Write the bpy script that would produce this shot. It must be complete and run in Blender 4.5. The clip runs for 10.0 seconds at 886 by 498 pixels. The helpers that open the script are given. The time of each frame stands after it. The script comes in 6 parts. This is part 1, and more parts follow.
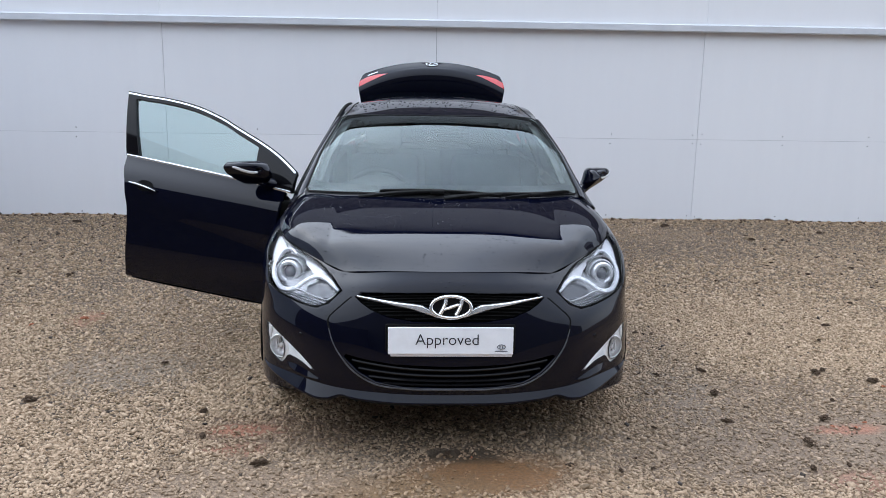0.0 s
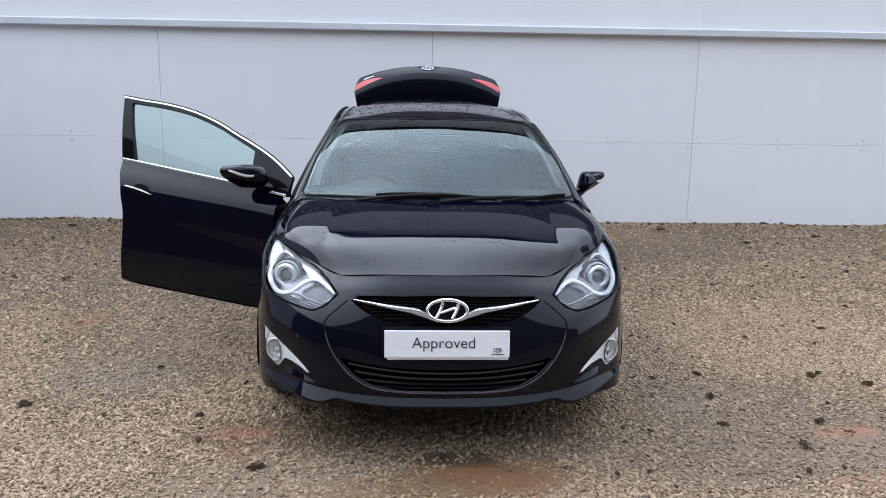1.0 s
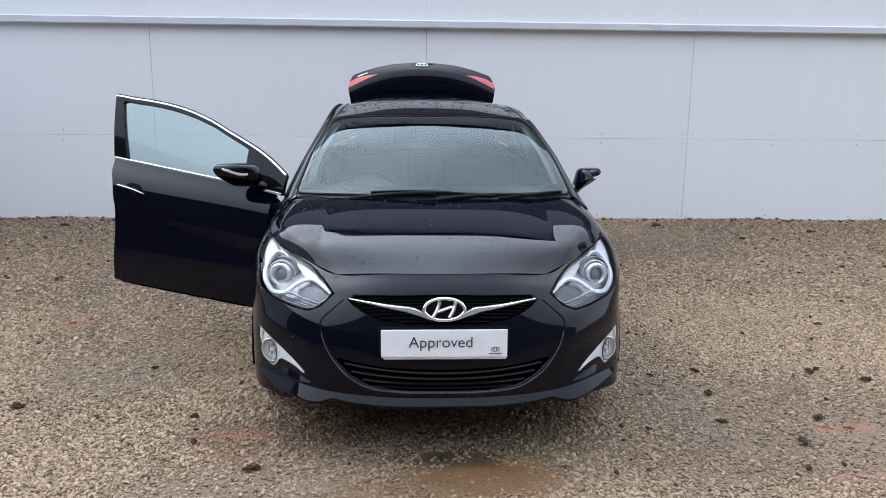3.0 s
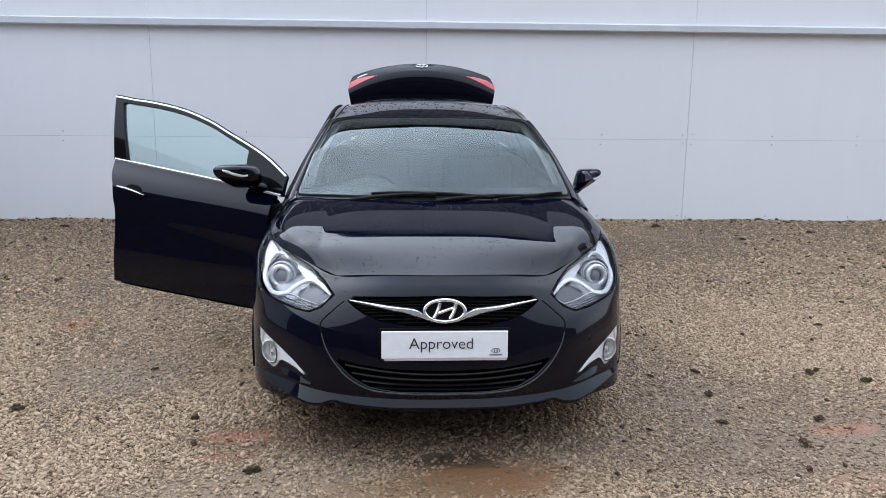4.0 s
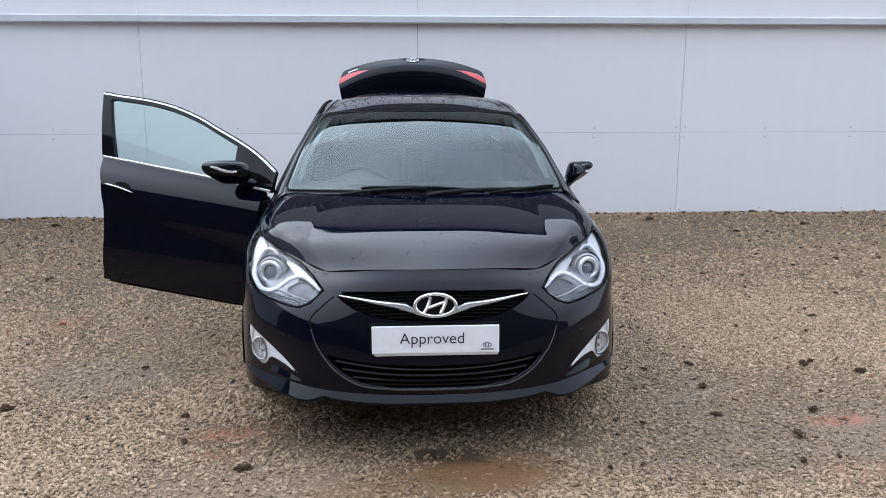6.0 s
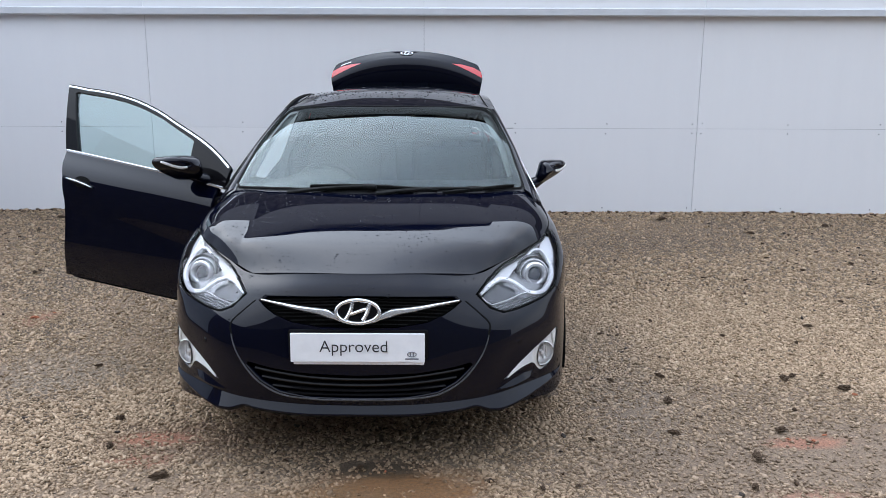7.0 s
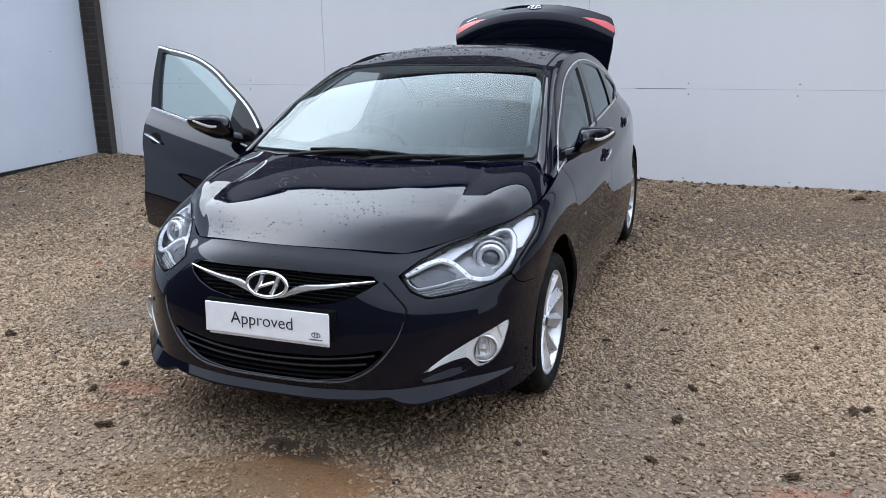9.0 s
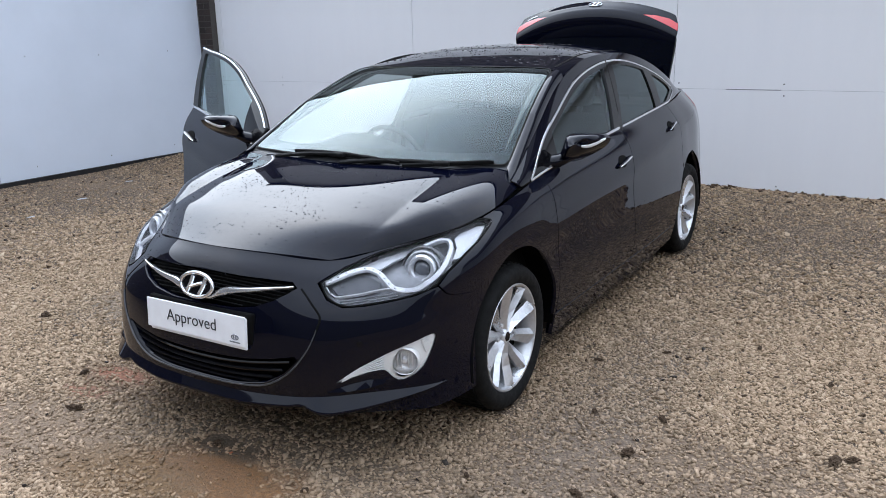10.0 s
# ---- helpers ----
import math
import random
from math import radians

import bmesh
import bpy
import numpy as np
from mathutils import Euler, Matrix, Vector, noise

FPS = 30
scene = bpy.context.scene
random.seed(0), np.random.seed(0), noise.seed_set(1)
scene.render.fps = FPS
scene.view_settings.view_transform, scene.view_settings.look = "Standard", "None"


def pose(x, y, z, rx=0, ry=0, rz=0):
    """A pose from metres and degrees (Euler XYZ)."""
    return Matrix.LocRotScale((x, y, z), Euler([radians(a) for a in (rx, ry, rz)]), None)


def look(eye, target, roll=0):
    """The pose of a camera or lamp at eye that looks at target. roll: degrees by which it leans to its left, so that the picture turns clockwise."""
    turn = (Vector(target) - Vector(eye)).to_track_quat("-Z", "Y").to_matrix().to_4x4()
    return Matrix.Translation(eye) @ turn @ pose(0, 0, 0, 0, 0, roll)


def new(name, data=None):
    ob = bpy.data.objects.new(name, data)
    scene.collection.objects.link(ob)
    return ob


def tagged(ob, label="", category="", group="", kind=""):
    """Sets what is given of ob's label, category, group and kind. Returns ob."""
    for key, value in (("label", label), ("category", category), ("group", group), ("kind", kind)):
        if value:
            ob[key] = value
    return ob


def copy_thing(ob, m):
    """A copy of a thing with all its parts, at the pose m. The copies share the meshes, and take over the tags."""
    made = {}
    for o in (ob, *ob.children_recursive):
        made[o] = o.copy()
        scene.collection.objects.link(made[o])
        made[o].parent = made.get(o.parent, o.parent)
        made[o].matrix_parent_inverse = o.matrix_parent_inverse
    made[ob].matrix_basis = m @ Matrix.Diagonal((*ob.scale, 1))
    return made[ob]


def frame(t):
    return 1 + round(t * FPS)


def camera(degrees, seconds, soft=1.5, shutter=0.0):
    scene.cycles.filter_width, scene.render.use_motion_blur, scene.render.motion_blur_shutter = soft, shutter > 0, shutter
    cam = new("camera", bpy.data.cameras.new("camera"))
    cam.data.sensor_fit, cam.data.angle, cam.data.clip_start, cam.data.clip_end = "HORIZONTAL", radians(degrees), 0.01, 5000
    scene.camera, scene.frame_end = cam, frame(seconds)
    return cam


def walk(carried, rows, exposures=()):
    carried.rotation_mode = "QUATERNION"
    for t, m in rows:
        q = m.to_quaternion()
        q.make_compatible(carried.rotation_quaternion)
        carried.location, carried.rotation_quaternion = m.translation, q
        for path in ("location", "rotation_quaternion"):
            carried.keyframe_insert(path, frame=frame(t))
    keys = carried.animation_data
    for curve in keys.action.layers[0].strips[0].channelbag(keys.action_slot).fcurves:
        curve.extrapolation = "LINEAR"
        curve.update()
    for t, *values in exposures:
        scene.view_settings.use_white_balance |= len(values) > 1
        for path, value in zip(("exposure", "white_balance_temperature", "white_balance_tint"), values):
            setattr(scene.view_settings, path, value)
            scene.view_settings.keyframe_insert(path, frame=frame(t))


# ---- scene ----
cam = camera(57.0, 10.0, soft=0.8)
PATH = [
    (0, (-0.167, -4.143, 1.608), (-0.089, -2.187, 1.196), 0.9),
    (0.5, (-0.17, -4.151, 1.603), (-0.084, -2.194, 1.196), 1.0),
    (1, (-0.169, -4.148, 1.606), (-0.081, -2.191, 1.204), 0.9),
    (1.5, (-0.165, -4.139, 1.606), (-0.072, -2.182, 1.204), 0.7),
    (2, (-0.167, -4.127, 1.607), (-0.072, -2.171, 1.198), 0.7),
    (2.5, (-0.173, -4.119, 1.606), (-0.073, -2.164, 1.196), 0.7),
    (4, (-0.18, -4.112, 1.608), (-0.077, -2.157, 1.2), 0.6),
    (4.5, (-0.182, -4.116, 1.607), (-0.079, -2.16, 1.202), 0.7),
    (5, (-0.183, -4.113, 1.606), (-0.081, -2.156, 1.205), 0.6),
    (6.3, (-0.118, -4.057, 1.579), (-0.006, -2.105, 1.159), -0.1),
    (6.5, (0.004, -4.005, 1.57), (0.097, -2.051, 1.152), 0.2),
    (7, (0.344, -3.911, 1.596), (0.334, -1.958, 1.163), 0.2),
    (7.5, (0.55, -3.727, 1.591), (0.391, -1.794, 1.1), -0.1),
    (8, (0.822, -3.56, 1.617), (0.51, -1.649, 1.116), -0.3),
    (8.5, (1.288, -3.534, 1.597), (0.748, -1.672, 1.105), -0.9),
    (9, (1.595, -3.342, 1.577), (0.926, -1.532, 1.052), -0.9),
    (9.5, (1.864, -3.094, 1.591), (1.085, -1.332, 1.054), -0.8),
    (10, (2.309, -2.883, 1.583), (1.297, -1.24, 1.057), -1.4),
]
walk(cam, [(t, look(eye, target, roll)) for t, eye, target, roll in PATH])

# ---- light: bright overcast sky, weak broad sun ----
world = bpy.data.worlds.new("overcast")
scene.world = world
world.use_nodes = True
wn, wl = world.node_tree.nodes, world.node_tree.links
wn.clear()
sky = wn.new("ShaderNodeTexSky")
sky.sky_type, sky.sun_disc = "NISHITA", False
sky.sun_elevation, sky.sun_rotation = radians(41.3), radians(-53.1)
sky.air_density, sky.dust_density = 1.5, 4.0
sky_scale = wn.new("ShaderNodeVectorMath"); sky_scale.operation = "SCALE"; sky_scale.inputs[3].default_value = 0.09
wl.new(sky.outputs[0], sky_scale.inputs[0])
wco = wn.new("ShaderNodeTexCoord")
wmap = wn.new("ShaderNodeMapping"); wmap.inputs["Scale"].default_value = (1.0, 1.0, 2.6)
wl.new(wco.outputs["Generated"], wmap.inputs["Vector"])
wnoise = wn.new("ShaderNodeTexNoise")
wnoise.inputs["Scale"].default_value, wnoise.inputs["Detail"].default_value = 1.7, 5
wl.new(wmap.outputs[0], wnoise.inputs["Vector"])
wramp = wn.new("ShaderNodeValToRGB")
wramp.color_ramp.elements[0].position, wramp.color_ramp.elements[1].position = 0.35, 0.72
wramp.color_ramp.elements[0].color, wramp.color_ramp.elements[1].color = (0.79, 0.915, 1.10, 1), (1.12, 1.21, 1.34, 1)
wl.new(wnoise.outputs[0], wramp.inputs[0])
wmix = wn.new("ShaderNodeMix"); wmix.data_type = "RGBA"; wmix.inputs[0].default_value = 0.9
wl.new(sky_scale.outputs[0], wmix.inputs[6]); wl.new(wramp.outputs[0], wmix.inputs[7])
wbg = wn.new("ShaderNodeBackground"); wbg.inputs["Strength"].default_value = 4.5
# thin even cloud, a little brighter half-way up
wsep = wn.new("ShaderNodeSeparateXYZ"); wl.new(wco.outputs["Generated"], wsep.inputs[0])
wgrad = wn.new("ShaderNodeValToRGB")
wgrad.color_ramp.elements[0].position, wgrad.color_ramp.elements[1].position = 0.0, 0.95
wgrad.color_ramp.elements[0].color, wgrad.color_ramp.elements[1].color = (0.36, 0.36, 0.37, 1), (0.60, 0.61, 0.64, 1)
mid_sky = wgrad.color_ramp.elements.new(0.58)
mid_sky.color = (0.60, 0.60, 0.61, 1)
wl.new(wsep.outputs[2], wgrad.inputs[0])
wmul = wn.new("ShaderNodeMix"); wmul.data_type, wmul.blend_type = "RGBA", "MULTIPLY"; wmul.inputs[0].default_value = 1.0
wl.new(wmix.outputs[2], wmul.inputs[6]); wl.new(wgrad.outputs[0], wmul.inputs[7])
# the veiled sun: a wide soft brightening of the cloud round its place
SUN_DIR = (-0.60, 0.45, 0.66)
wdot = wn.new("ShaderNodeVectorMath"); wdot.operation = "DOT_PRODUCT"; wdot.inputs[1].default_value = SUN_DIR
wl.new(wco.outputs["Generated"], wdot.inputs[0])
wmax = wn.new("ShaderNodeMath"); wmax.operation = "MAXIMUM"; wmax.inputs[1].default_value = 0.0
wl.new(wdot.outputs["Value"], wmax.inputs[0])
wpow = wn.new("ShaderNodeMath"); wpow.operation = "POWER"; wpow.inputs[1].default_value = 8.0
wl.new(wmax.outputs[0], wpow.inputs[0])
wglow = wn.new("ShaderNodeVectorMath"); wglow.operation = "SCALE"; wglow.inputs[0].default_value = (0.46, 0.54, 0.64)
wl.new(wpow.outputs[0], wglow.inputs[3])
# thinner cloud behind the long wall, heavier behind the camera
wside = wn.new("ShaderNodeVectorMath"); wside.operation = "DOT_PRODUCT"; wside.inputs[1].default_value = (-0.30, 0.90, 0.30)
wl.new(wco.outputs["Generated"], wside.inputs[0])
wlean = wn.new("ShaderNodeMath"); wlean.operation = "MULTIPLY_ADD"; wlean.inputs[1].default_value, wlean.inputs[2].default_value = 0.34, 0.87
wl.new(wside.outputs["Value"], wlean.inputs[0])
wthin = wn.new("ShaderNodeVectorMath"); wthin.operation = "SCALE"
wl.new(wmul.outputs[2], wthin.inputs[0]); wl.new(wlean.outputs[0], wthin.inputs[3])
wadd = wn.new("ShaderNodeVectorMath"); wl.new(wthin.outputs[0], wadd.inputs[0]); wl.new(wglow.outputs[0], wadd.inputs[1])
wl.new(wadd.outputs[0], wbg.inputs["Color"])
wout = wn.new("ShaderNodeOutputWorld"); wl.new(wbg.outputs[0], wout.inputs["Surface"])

sun_data = bpy.data.lights.new("sun", "SUN")
sun_data.energy, sun_data.angle, sun_data.color = 0.5, radians(150), (1.0, 0.96, 0.9)
sun = new("sun", sun_data)
sun.matrix_world = look(tuple(10 * c for c in SUN_DIR), (0, 0, 0))
scene.view_settings.exposure = 0.0

# ---- materials ----


def mat(name, color=(0.5, 0.5, 0.5), rough=0.5, metal=0.0, **extra):
    m = bpy.data.materials.new(name)
    m.use_nodes = True
    b = m.node_tree.nodes["Principled BSDF"]
    b.inputs["Base Color"].default_value = (*color, 1)
    b.inputs["Roughness"].default_value, b.inputs["Metallic"].default_value = rough, metal
    for key, value in extra.items():
        b.inputs[key.replace("_", " ").title().replace("Ior", "IOR")].default_value = value
    return m


def node(m, kind, **values):
    n = m.node_tree.nodes.new(kind)
    for key, value in values.items():
        n.inputs[key.replace("_", " ")].default_value = value
    return n


def wire(m, a, b):
    m.node_tree.links.new(a, b)


def bsdf(m):
    return m.node_tree.nodes["Principled BSDF"]


def ramp(m, source, stops):
    r = m.node_tree.nodes.new("ShaderNodeValToRGB")
    els = r.color_ramp.elements
    while len(els) < len(stops):
        els.new(0.5)
    for e, (pos, col) in zip(els, stops):
        e.position, e.color = pos, (*col, 1)
    wire(m, source, r.inputs[0])
    return r.outputs[0]


def mixed(m, factor, a, b):
    n = m.node_tree.nodes.new("ShaderNodeMix")
    n.data_type = "RGBA"
    for socket, v in ((n.inputs[0], factor), (n.inputs[6], a), (n.inputs[7], b)):
        if isinstance(v, (int, float)):
            socket.default_value = v
        elif isinstance(v, tuple):
            socket.default_value = (*v, 1)
        else:
            wire(m, v, socket)
    return n.outputs[2]


def noise_of(m, scale, detail=4, rough=0.55, coords="Object"):
    c = node(m, "ShaderNodeTexCoord")
    n = node(m, "ShaderNodeTexNoise", Scale=scale, Detail=detail, Roughness=rough)
    wire(m, c.outputs[coords], n.inputs["Vector"])
    return n.outputs[0]


def bump(m, height, strength, distance):
    n = node(m, "ShaderNodeBump", Strength=strength, Distance=distance)
    wire(m, height, n.inputs["Height"])
    wire(m, n.outputs[0], bsdf(m).inputs["Normal"])


def speckled(name, color, rough, metal=0.0, spread=0.25, scale=30, relief=0.0, **extra):
    """A plain coat with faint grain and smudges in colour and gloss."""
    m = mat(name, color, rough, metal, **extra)
    n = noise_of(m, scale)
    dark, light = tuple(c * (1 - spread) for c in color), tuple(min(1, c * (1 + spread)) for c in color)
    wire(m, ramp(m, n, [(0.3, dark), (0.7, light)]), bsdf(m).inputs["Base Color"])
    big = noise_of(m, scale * 0.13, 3)
    r = ramp(m, big, [(0.3, (rough * 0.8,) * 3), (0.7, (min(1, rough * 1.25),) * 3)])
    wire(m, r, bsdf(m).inputs["Roughness"])
    if relief:
        bump(m, n, 0.4, relief)
    return m


# car paint: black with a blue-ish flake under a clear coat, dusted and rained on
PAINT = mat("black_paint", (0.006, 0.007, 0.012), 0.4, 0.0, specular_ior_level=0.0, coat_weight=1.0, coat_roughness=0.03, coat_ior=1.33)
flake = noise_of(PAINT, 2200, 1)
wire(PAINT, ramp(PAINT, flake, [(0.4, (0.0009, 0.0013, 0.0044)), (0.8, (0.0015, 0.0026, 0.0120))]), bsdf(PAINT).inputs["Base Color"])
film = noise_of(PAINT, 6, 6, 0.7)
wire(PAINT, ramp(PAINT, film, [(0.35, (0.01,) * 3), (0.8, (0.045,) * 3)]), bsdf(PAINT).inputs["Coat Roughness"])
TRIM = speckled("black_plastic", (0.012, 0.012, 0.013), 0.45, relief=0.0004, scale=400)
LAMPDARK = speckled("lamp_pocket", (0.075, 0.078, 0.085), 0.3, 0.3)
LAMPMID = speckled("lamp_silver", (0.47, 0.48, 0.50), 0.28, 0.3, spread=0.1)
FOGLENS = mat("fog_reflector", (0.80, 0.80, 0.80), 0.22, 0.25)
LAMPWHITE = speckled("lamp_white", (0.56, 0.57, 0.60), 0.3, 0.2, spread=0.05)
GAP = mat("dark_gap", (0.003, 0.003, 0.003), 0.8, specular_ior_level=0.1)
GLOSSBLACK = mat("gloss_black", (0.004, 0.004, 0.005), 0.06, specular_ior_level=0.18)
RUBBER = speckled("rubber", (0.009, 0.009, 0.009), 0.75, relief=0.0006, scale=250, specular_ior_level=0.12)
CHROME = speckled("chrome", (0.80, 0.81, 0.83), 0.12, 0.85, spread=0.04)
ALLOY = speckled("alloy_silver", (0.60, 0.61, 0.63), 0.3, 0.75, spread=0.08, scale=60)
SATIN = speckled("satin_silver", (0.66, 0.67, 0.69), 0.32, 0.55, spread=0.05)
FOGSILVER = speckled("fog_silver", (0.66, 0.66, 0.65), 0.35, 0.15, spread=0.05)
DARKTRIM = speckled("grey_trim_line", (0.075, 0.077, 0.085), 0.4, 0.3)
LAMPGREY = speckled("lamp_bezel", (0.20, 0.205, 0.215), 0.28, 0.35)
PROJECTOR = mat("projector_lens", (.10, .11, .13), .03, .0, coat_weight=1.0)
LED = mat("daylight_strip", (0.78, 0.79, 0.81), 0.25, 0.0)
REDLENS = mat("red_lens", (0.5, 0.012, 0.015), 0.12, 0.0, coat_weight=1.0)
PLATE = speckled("white_plate", (0.80, 0.81, 0.84), 0.35, spread=0.03)
INK = mat("dark_ink", (0.02, 0.022, 0.03), 0.5)
GREYINK = mat("grey_ink", (0.16, 0.17, 0.2), 0.5)
CABIN = speckled("grey_trim", (0.03, 0.03, 0.032), 0.8, scale=25)
LINING = speckled("light_lining", (0.27, 0.27, 0.265), 0.85, scale=25)
SEATCLOTH = speckled("seat_cloth", (0.035, 0.035, 0.038), 0.9, scale=25)


def glass(name, tint, alpha, sheen=(0.84, 0.96, 0.98)):
    """Clear glazing: a tinted see-through sheet under a mirror-like surface."""
    m = mat(name)
    t = m.node_tree
    t.nodes.remove(bsdf(m))
    out = t.nodes["Material Output"]
    see = t.nodes.new("ShaderNodeBsdfTransparent"); see.inputs[0].default_value = (*tint, 1)
    gloss = t.nodes.new("ShaderNodeBsdfGlossy"); gloss.inputs["Roughness"].default_value = 0.0; gloss.inputs["Color"].default_value = (*sheen, 1)
    fres = t.nodes.new("ShaderNodeFresnel"); fres.inputs[0].default_value = alpha
    mx = t.nodes.new("ShaderNodeMixShader")
    t.links.new(fres.outputs[0], mx.inputs[0]); t.links.new(see.outputs[0], mx.inputs[1]); t.links.new(gloss.outputs[0], mx.inputs[2])
    t.links.new(mx.outputs[0], out.inputs[0])
    return m


SCREEN = glass("windscreen_glass", (0.50, 0.57, 0.56), 1.41)
TINT = glass("side_glass", (0.70, 0.86, 0.85), 1.45)
PRIVACY = glass("privacy_glass", (0.12, 0.13, 0.14), 1.5)
LENS = glass("lamp_cover", (0.93, 0.93, 0.94), 1.17, (0.95, 0.95, 0.97))

# cladding boards: off-white laminate, faint streaks and dust near the foot
BOARD = mat("white_board", (0.72, 0.74, 0.78), 0.42)
st_c = node(BOARD, "ShaderNodeTexCoord")
st_m = node(BOARD, "ShaderNodeMapping"); st_m.inputs["Scale"].default_value = (3.0, 3.0, 0.35)
wire(BOARD, st_c.outputs["Object"], st_m.inputs["Vector"])
st_n = node(BOARD, "ShaderNodeTexNoise", Scale=2.2, Detail=6, Roughness=0.65)
wire(BOARD, st_m.outputs[0], st_n.inputs["Vector"])
oi = node(BOARD, "ShaderNodeObjectInfo")
tone = ramp(BOARD, oi.outputs["Random"], [(0.0, (0.765, 0.77, 0.795)), (1.0, (0.795, 0.80, 0.82))])
streak = ramp(BOARD, st_n.outputs[0], [(0.3, (0.982, 0.982, 0.984)), (0.65, (1.0, 1.0, 1.0))])
mul = node(BOARD, "ShaderNodeMix"); mul.data_type, mul.blend_type = "RGBA", "MULTIPLY"; mul.inputs[0].default_value = 1.0
wire(BOARD, tone, mul.inputs[6]); wire(BOARD, streak, mul.inputs[7])
wire(BOARD, mul.outputs[2], bsdf(BOARD).inputs["Base Color"])
bump(BOARD, noise_of(BOARD, 1.3, 3), 0.12, 0.01)
BLUEBOARD = speckled("blue_white_board", (0.68, 0.735, 0.82), 0.42, spread=0.03, scale=1.5)
FLASHING = speckled("white_flashing", (0.56, 0.575, 0.61), 0.4, spread=0.06, scale=4)
SEAL = mat("joint_seal", (0.24, 0.245, 0.26), 0.7)
SCREWHEAD = mat("screw_head", (0.10, 0.10, 0.11), 0.4, 0.6)
BRICK = mat("dark_brick", (0.03, 0.022, 0.02), 0.85)
bk_i = node(BRICK, "ShaderNodeObjectInfo")
bk = ramp(BRICK, bk_i.outputs["Random"], [(0.0, (0.016, 0.012, 0.012)), (0.6, (0.03, 0.021, 0.019)), (1.0, (0.045, 0.028, 0.024))])
wire(BRICK, mixed(BRICK, 0.35, bk, ramp(BRICK, noise_of(BRICK, 45), [(0.3, (0.008, 0.007, 0.007)), (0.7, (0.06, 0.045, 0.04))])), bsdf(BRICK).inputs["Base Color"])
bump(BRICK, noise_of(BRICK, 90), 0.6, 0.004)
GREYSHEET = speckled("grey_sheet", (0.47, 0.46, 0.47), 0.5, spread=0.05, scale=2)
BANDBRICK = speckled("brown_brick", (0.10, 0.088, 0.085), 0.85, spread=0.6, scale=9)
MORTAR = speckled("mortar", (0.075, 0.068, 0.062), 0.95, scale=120, relief=0.002)

# ---- building blocks ----


def mesh_of(name, verts, faces, smooth=False):
    me = bpy.data.meshes.new(name)
    me.from_pydata([tuple(map(float, v)) for v in verts], [], [tuple(map(int, f)) for f in faces])
    if smooth:
        me.polygons.foreach_set("use_smooth", [True] * len(me.polygons))
    me.update()
    return me


def shape(name, me, material, parent=None, label="", kind=""):
    ob = new(name, me)
    if me.materials:
        me.materials[0] = material
    else:
        me.materials.append(material)
    if parent is not None:
        ob.parent = parent
    return tagged(ob, label=label, kind=kind)


def part(name, bm, material, parent, label="", smooth=False):
    """One bmesh as one mesh object under a thing or a part."""
    me = bpy.data.meshes.new(name)
    bm.to_mesh(me)
    bm.free()
    if smooth:
        me.polygons.foreach_set("use_smooth", [True] * len(me.polygons))
        me.set_sharp_from_angle(angle=radians(38))
    return shape(name, me, material, parent, label)


def box(lo, hi, bevel=0.0, m=None, seg=2):
    bm = bmesh.new()
    c, s = [(a + b) / 2 for a, b in zip(lo, hi)], [abs(b - a) for a, b in zip(lo, hi)]
    bmesh.ops.create_cube(bm, size=1, matrix=Matrix.Translation(c) @ Matrix.Diagonal((*s, 1)))
    if bevel:
        bmesh.ops.bevel(bm, geom=bm.edges[:], offset=min(bevel, min(s) * 0.45), segments=seg, affect="EDGES", profile=0.5)
    if m is not None:
        bm.transform(m)
    return bm


def tube(points, radius, sides=10, closed=False, flat=1.0, up=(0, 0, 1)):
    """A rod swept along points; radius a number or one a point."""
    pts = [Vector(p) for p in points]
    n, bm, rings = len(pts), bmesh.new(), []
    for i, p in enumerate(pts):
        a, b = pts[(i - 1) % n if closed else max(i - 1, 0)], pts[(i + 1) % n if closed else min(i + 1, n - 1)]
        d = (b - a).normalized()
        s = d.cross(Vector(up))
        s = s.normalized() if s.length > 1e-4 else d.orthogonal().normalized()
        t = s.cross(d).normalized()
        r = radius[i] if isinstance(radius, (list, tuple)) else radius
        rings.append([bm.verts.new(p + (s * math.cos(q) + t * math.sin(q) * flat) * r) for q in np.linspace(0, 2 * math.pi, sides, endpoint=False)])
    for i in range(n if closed else n - 1):
        a, b = rings[i], rings[(i + 1) % n]
        for j in range(sides):
            bm.faces.new((a[j], a[(j + 1) % sides], b[(j + 1) % sides], b[j]))
    if not closed:
        bm.faces.new(rings[0][::-1])
        bm.faces.new(rings[-1])
    bmesh.ops.recalc_face_normals(bm, faces=bm.faces[:])
    return bm


def lathe(profile, sides=48, m=None, close=False):
    """Turned about the y axis: profile of (radius, y)."""
    bm, rings = bmesh.new(), []
    for r, y in profile:
        rings.append([bm.verts.new((r * math.cos(q), y, r * math.sin(q))) for q in np.linspace(0, 2 * math.pi, sides, endpoint=False)])
    pairs = list(zip(rings, rings[1:])) + ([(rings[-1], rings[0])] if close else [])
    for a, b in pairs:
        for j in range(sides):
            bm.faces.new((a[j], b[j], b[(j + 1) % sides], a[(j + 1) % sides]))
    bmesh.ops.remove_doubles(bm, verts=bm.verts[:], dist=1e-6)
    bmesh.ops.recalc_face_normals(bm, faces=bm.faces[:])
    if m is not None:
        bm.transform(m)
    return bm


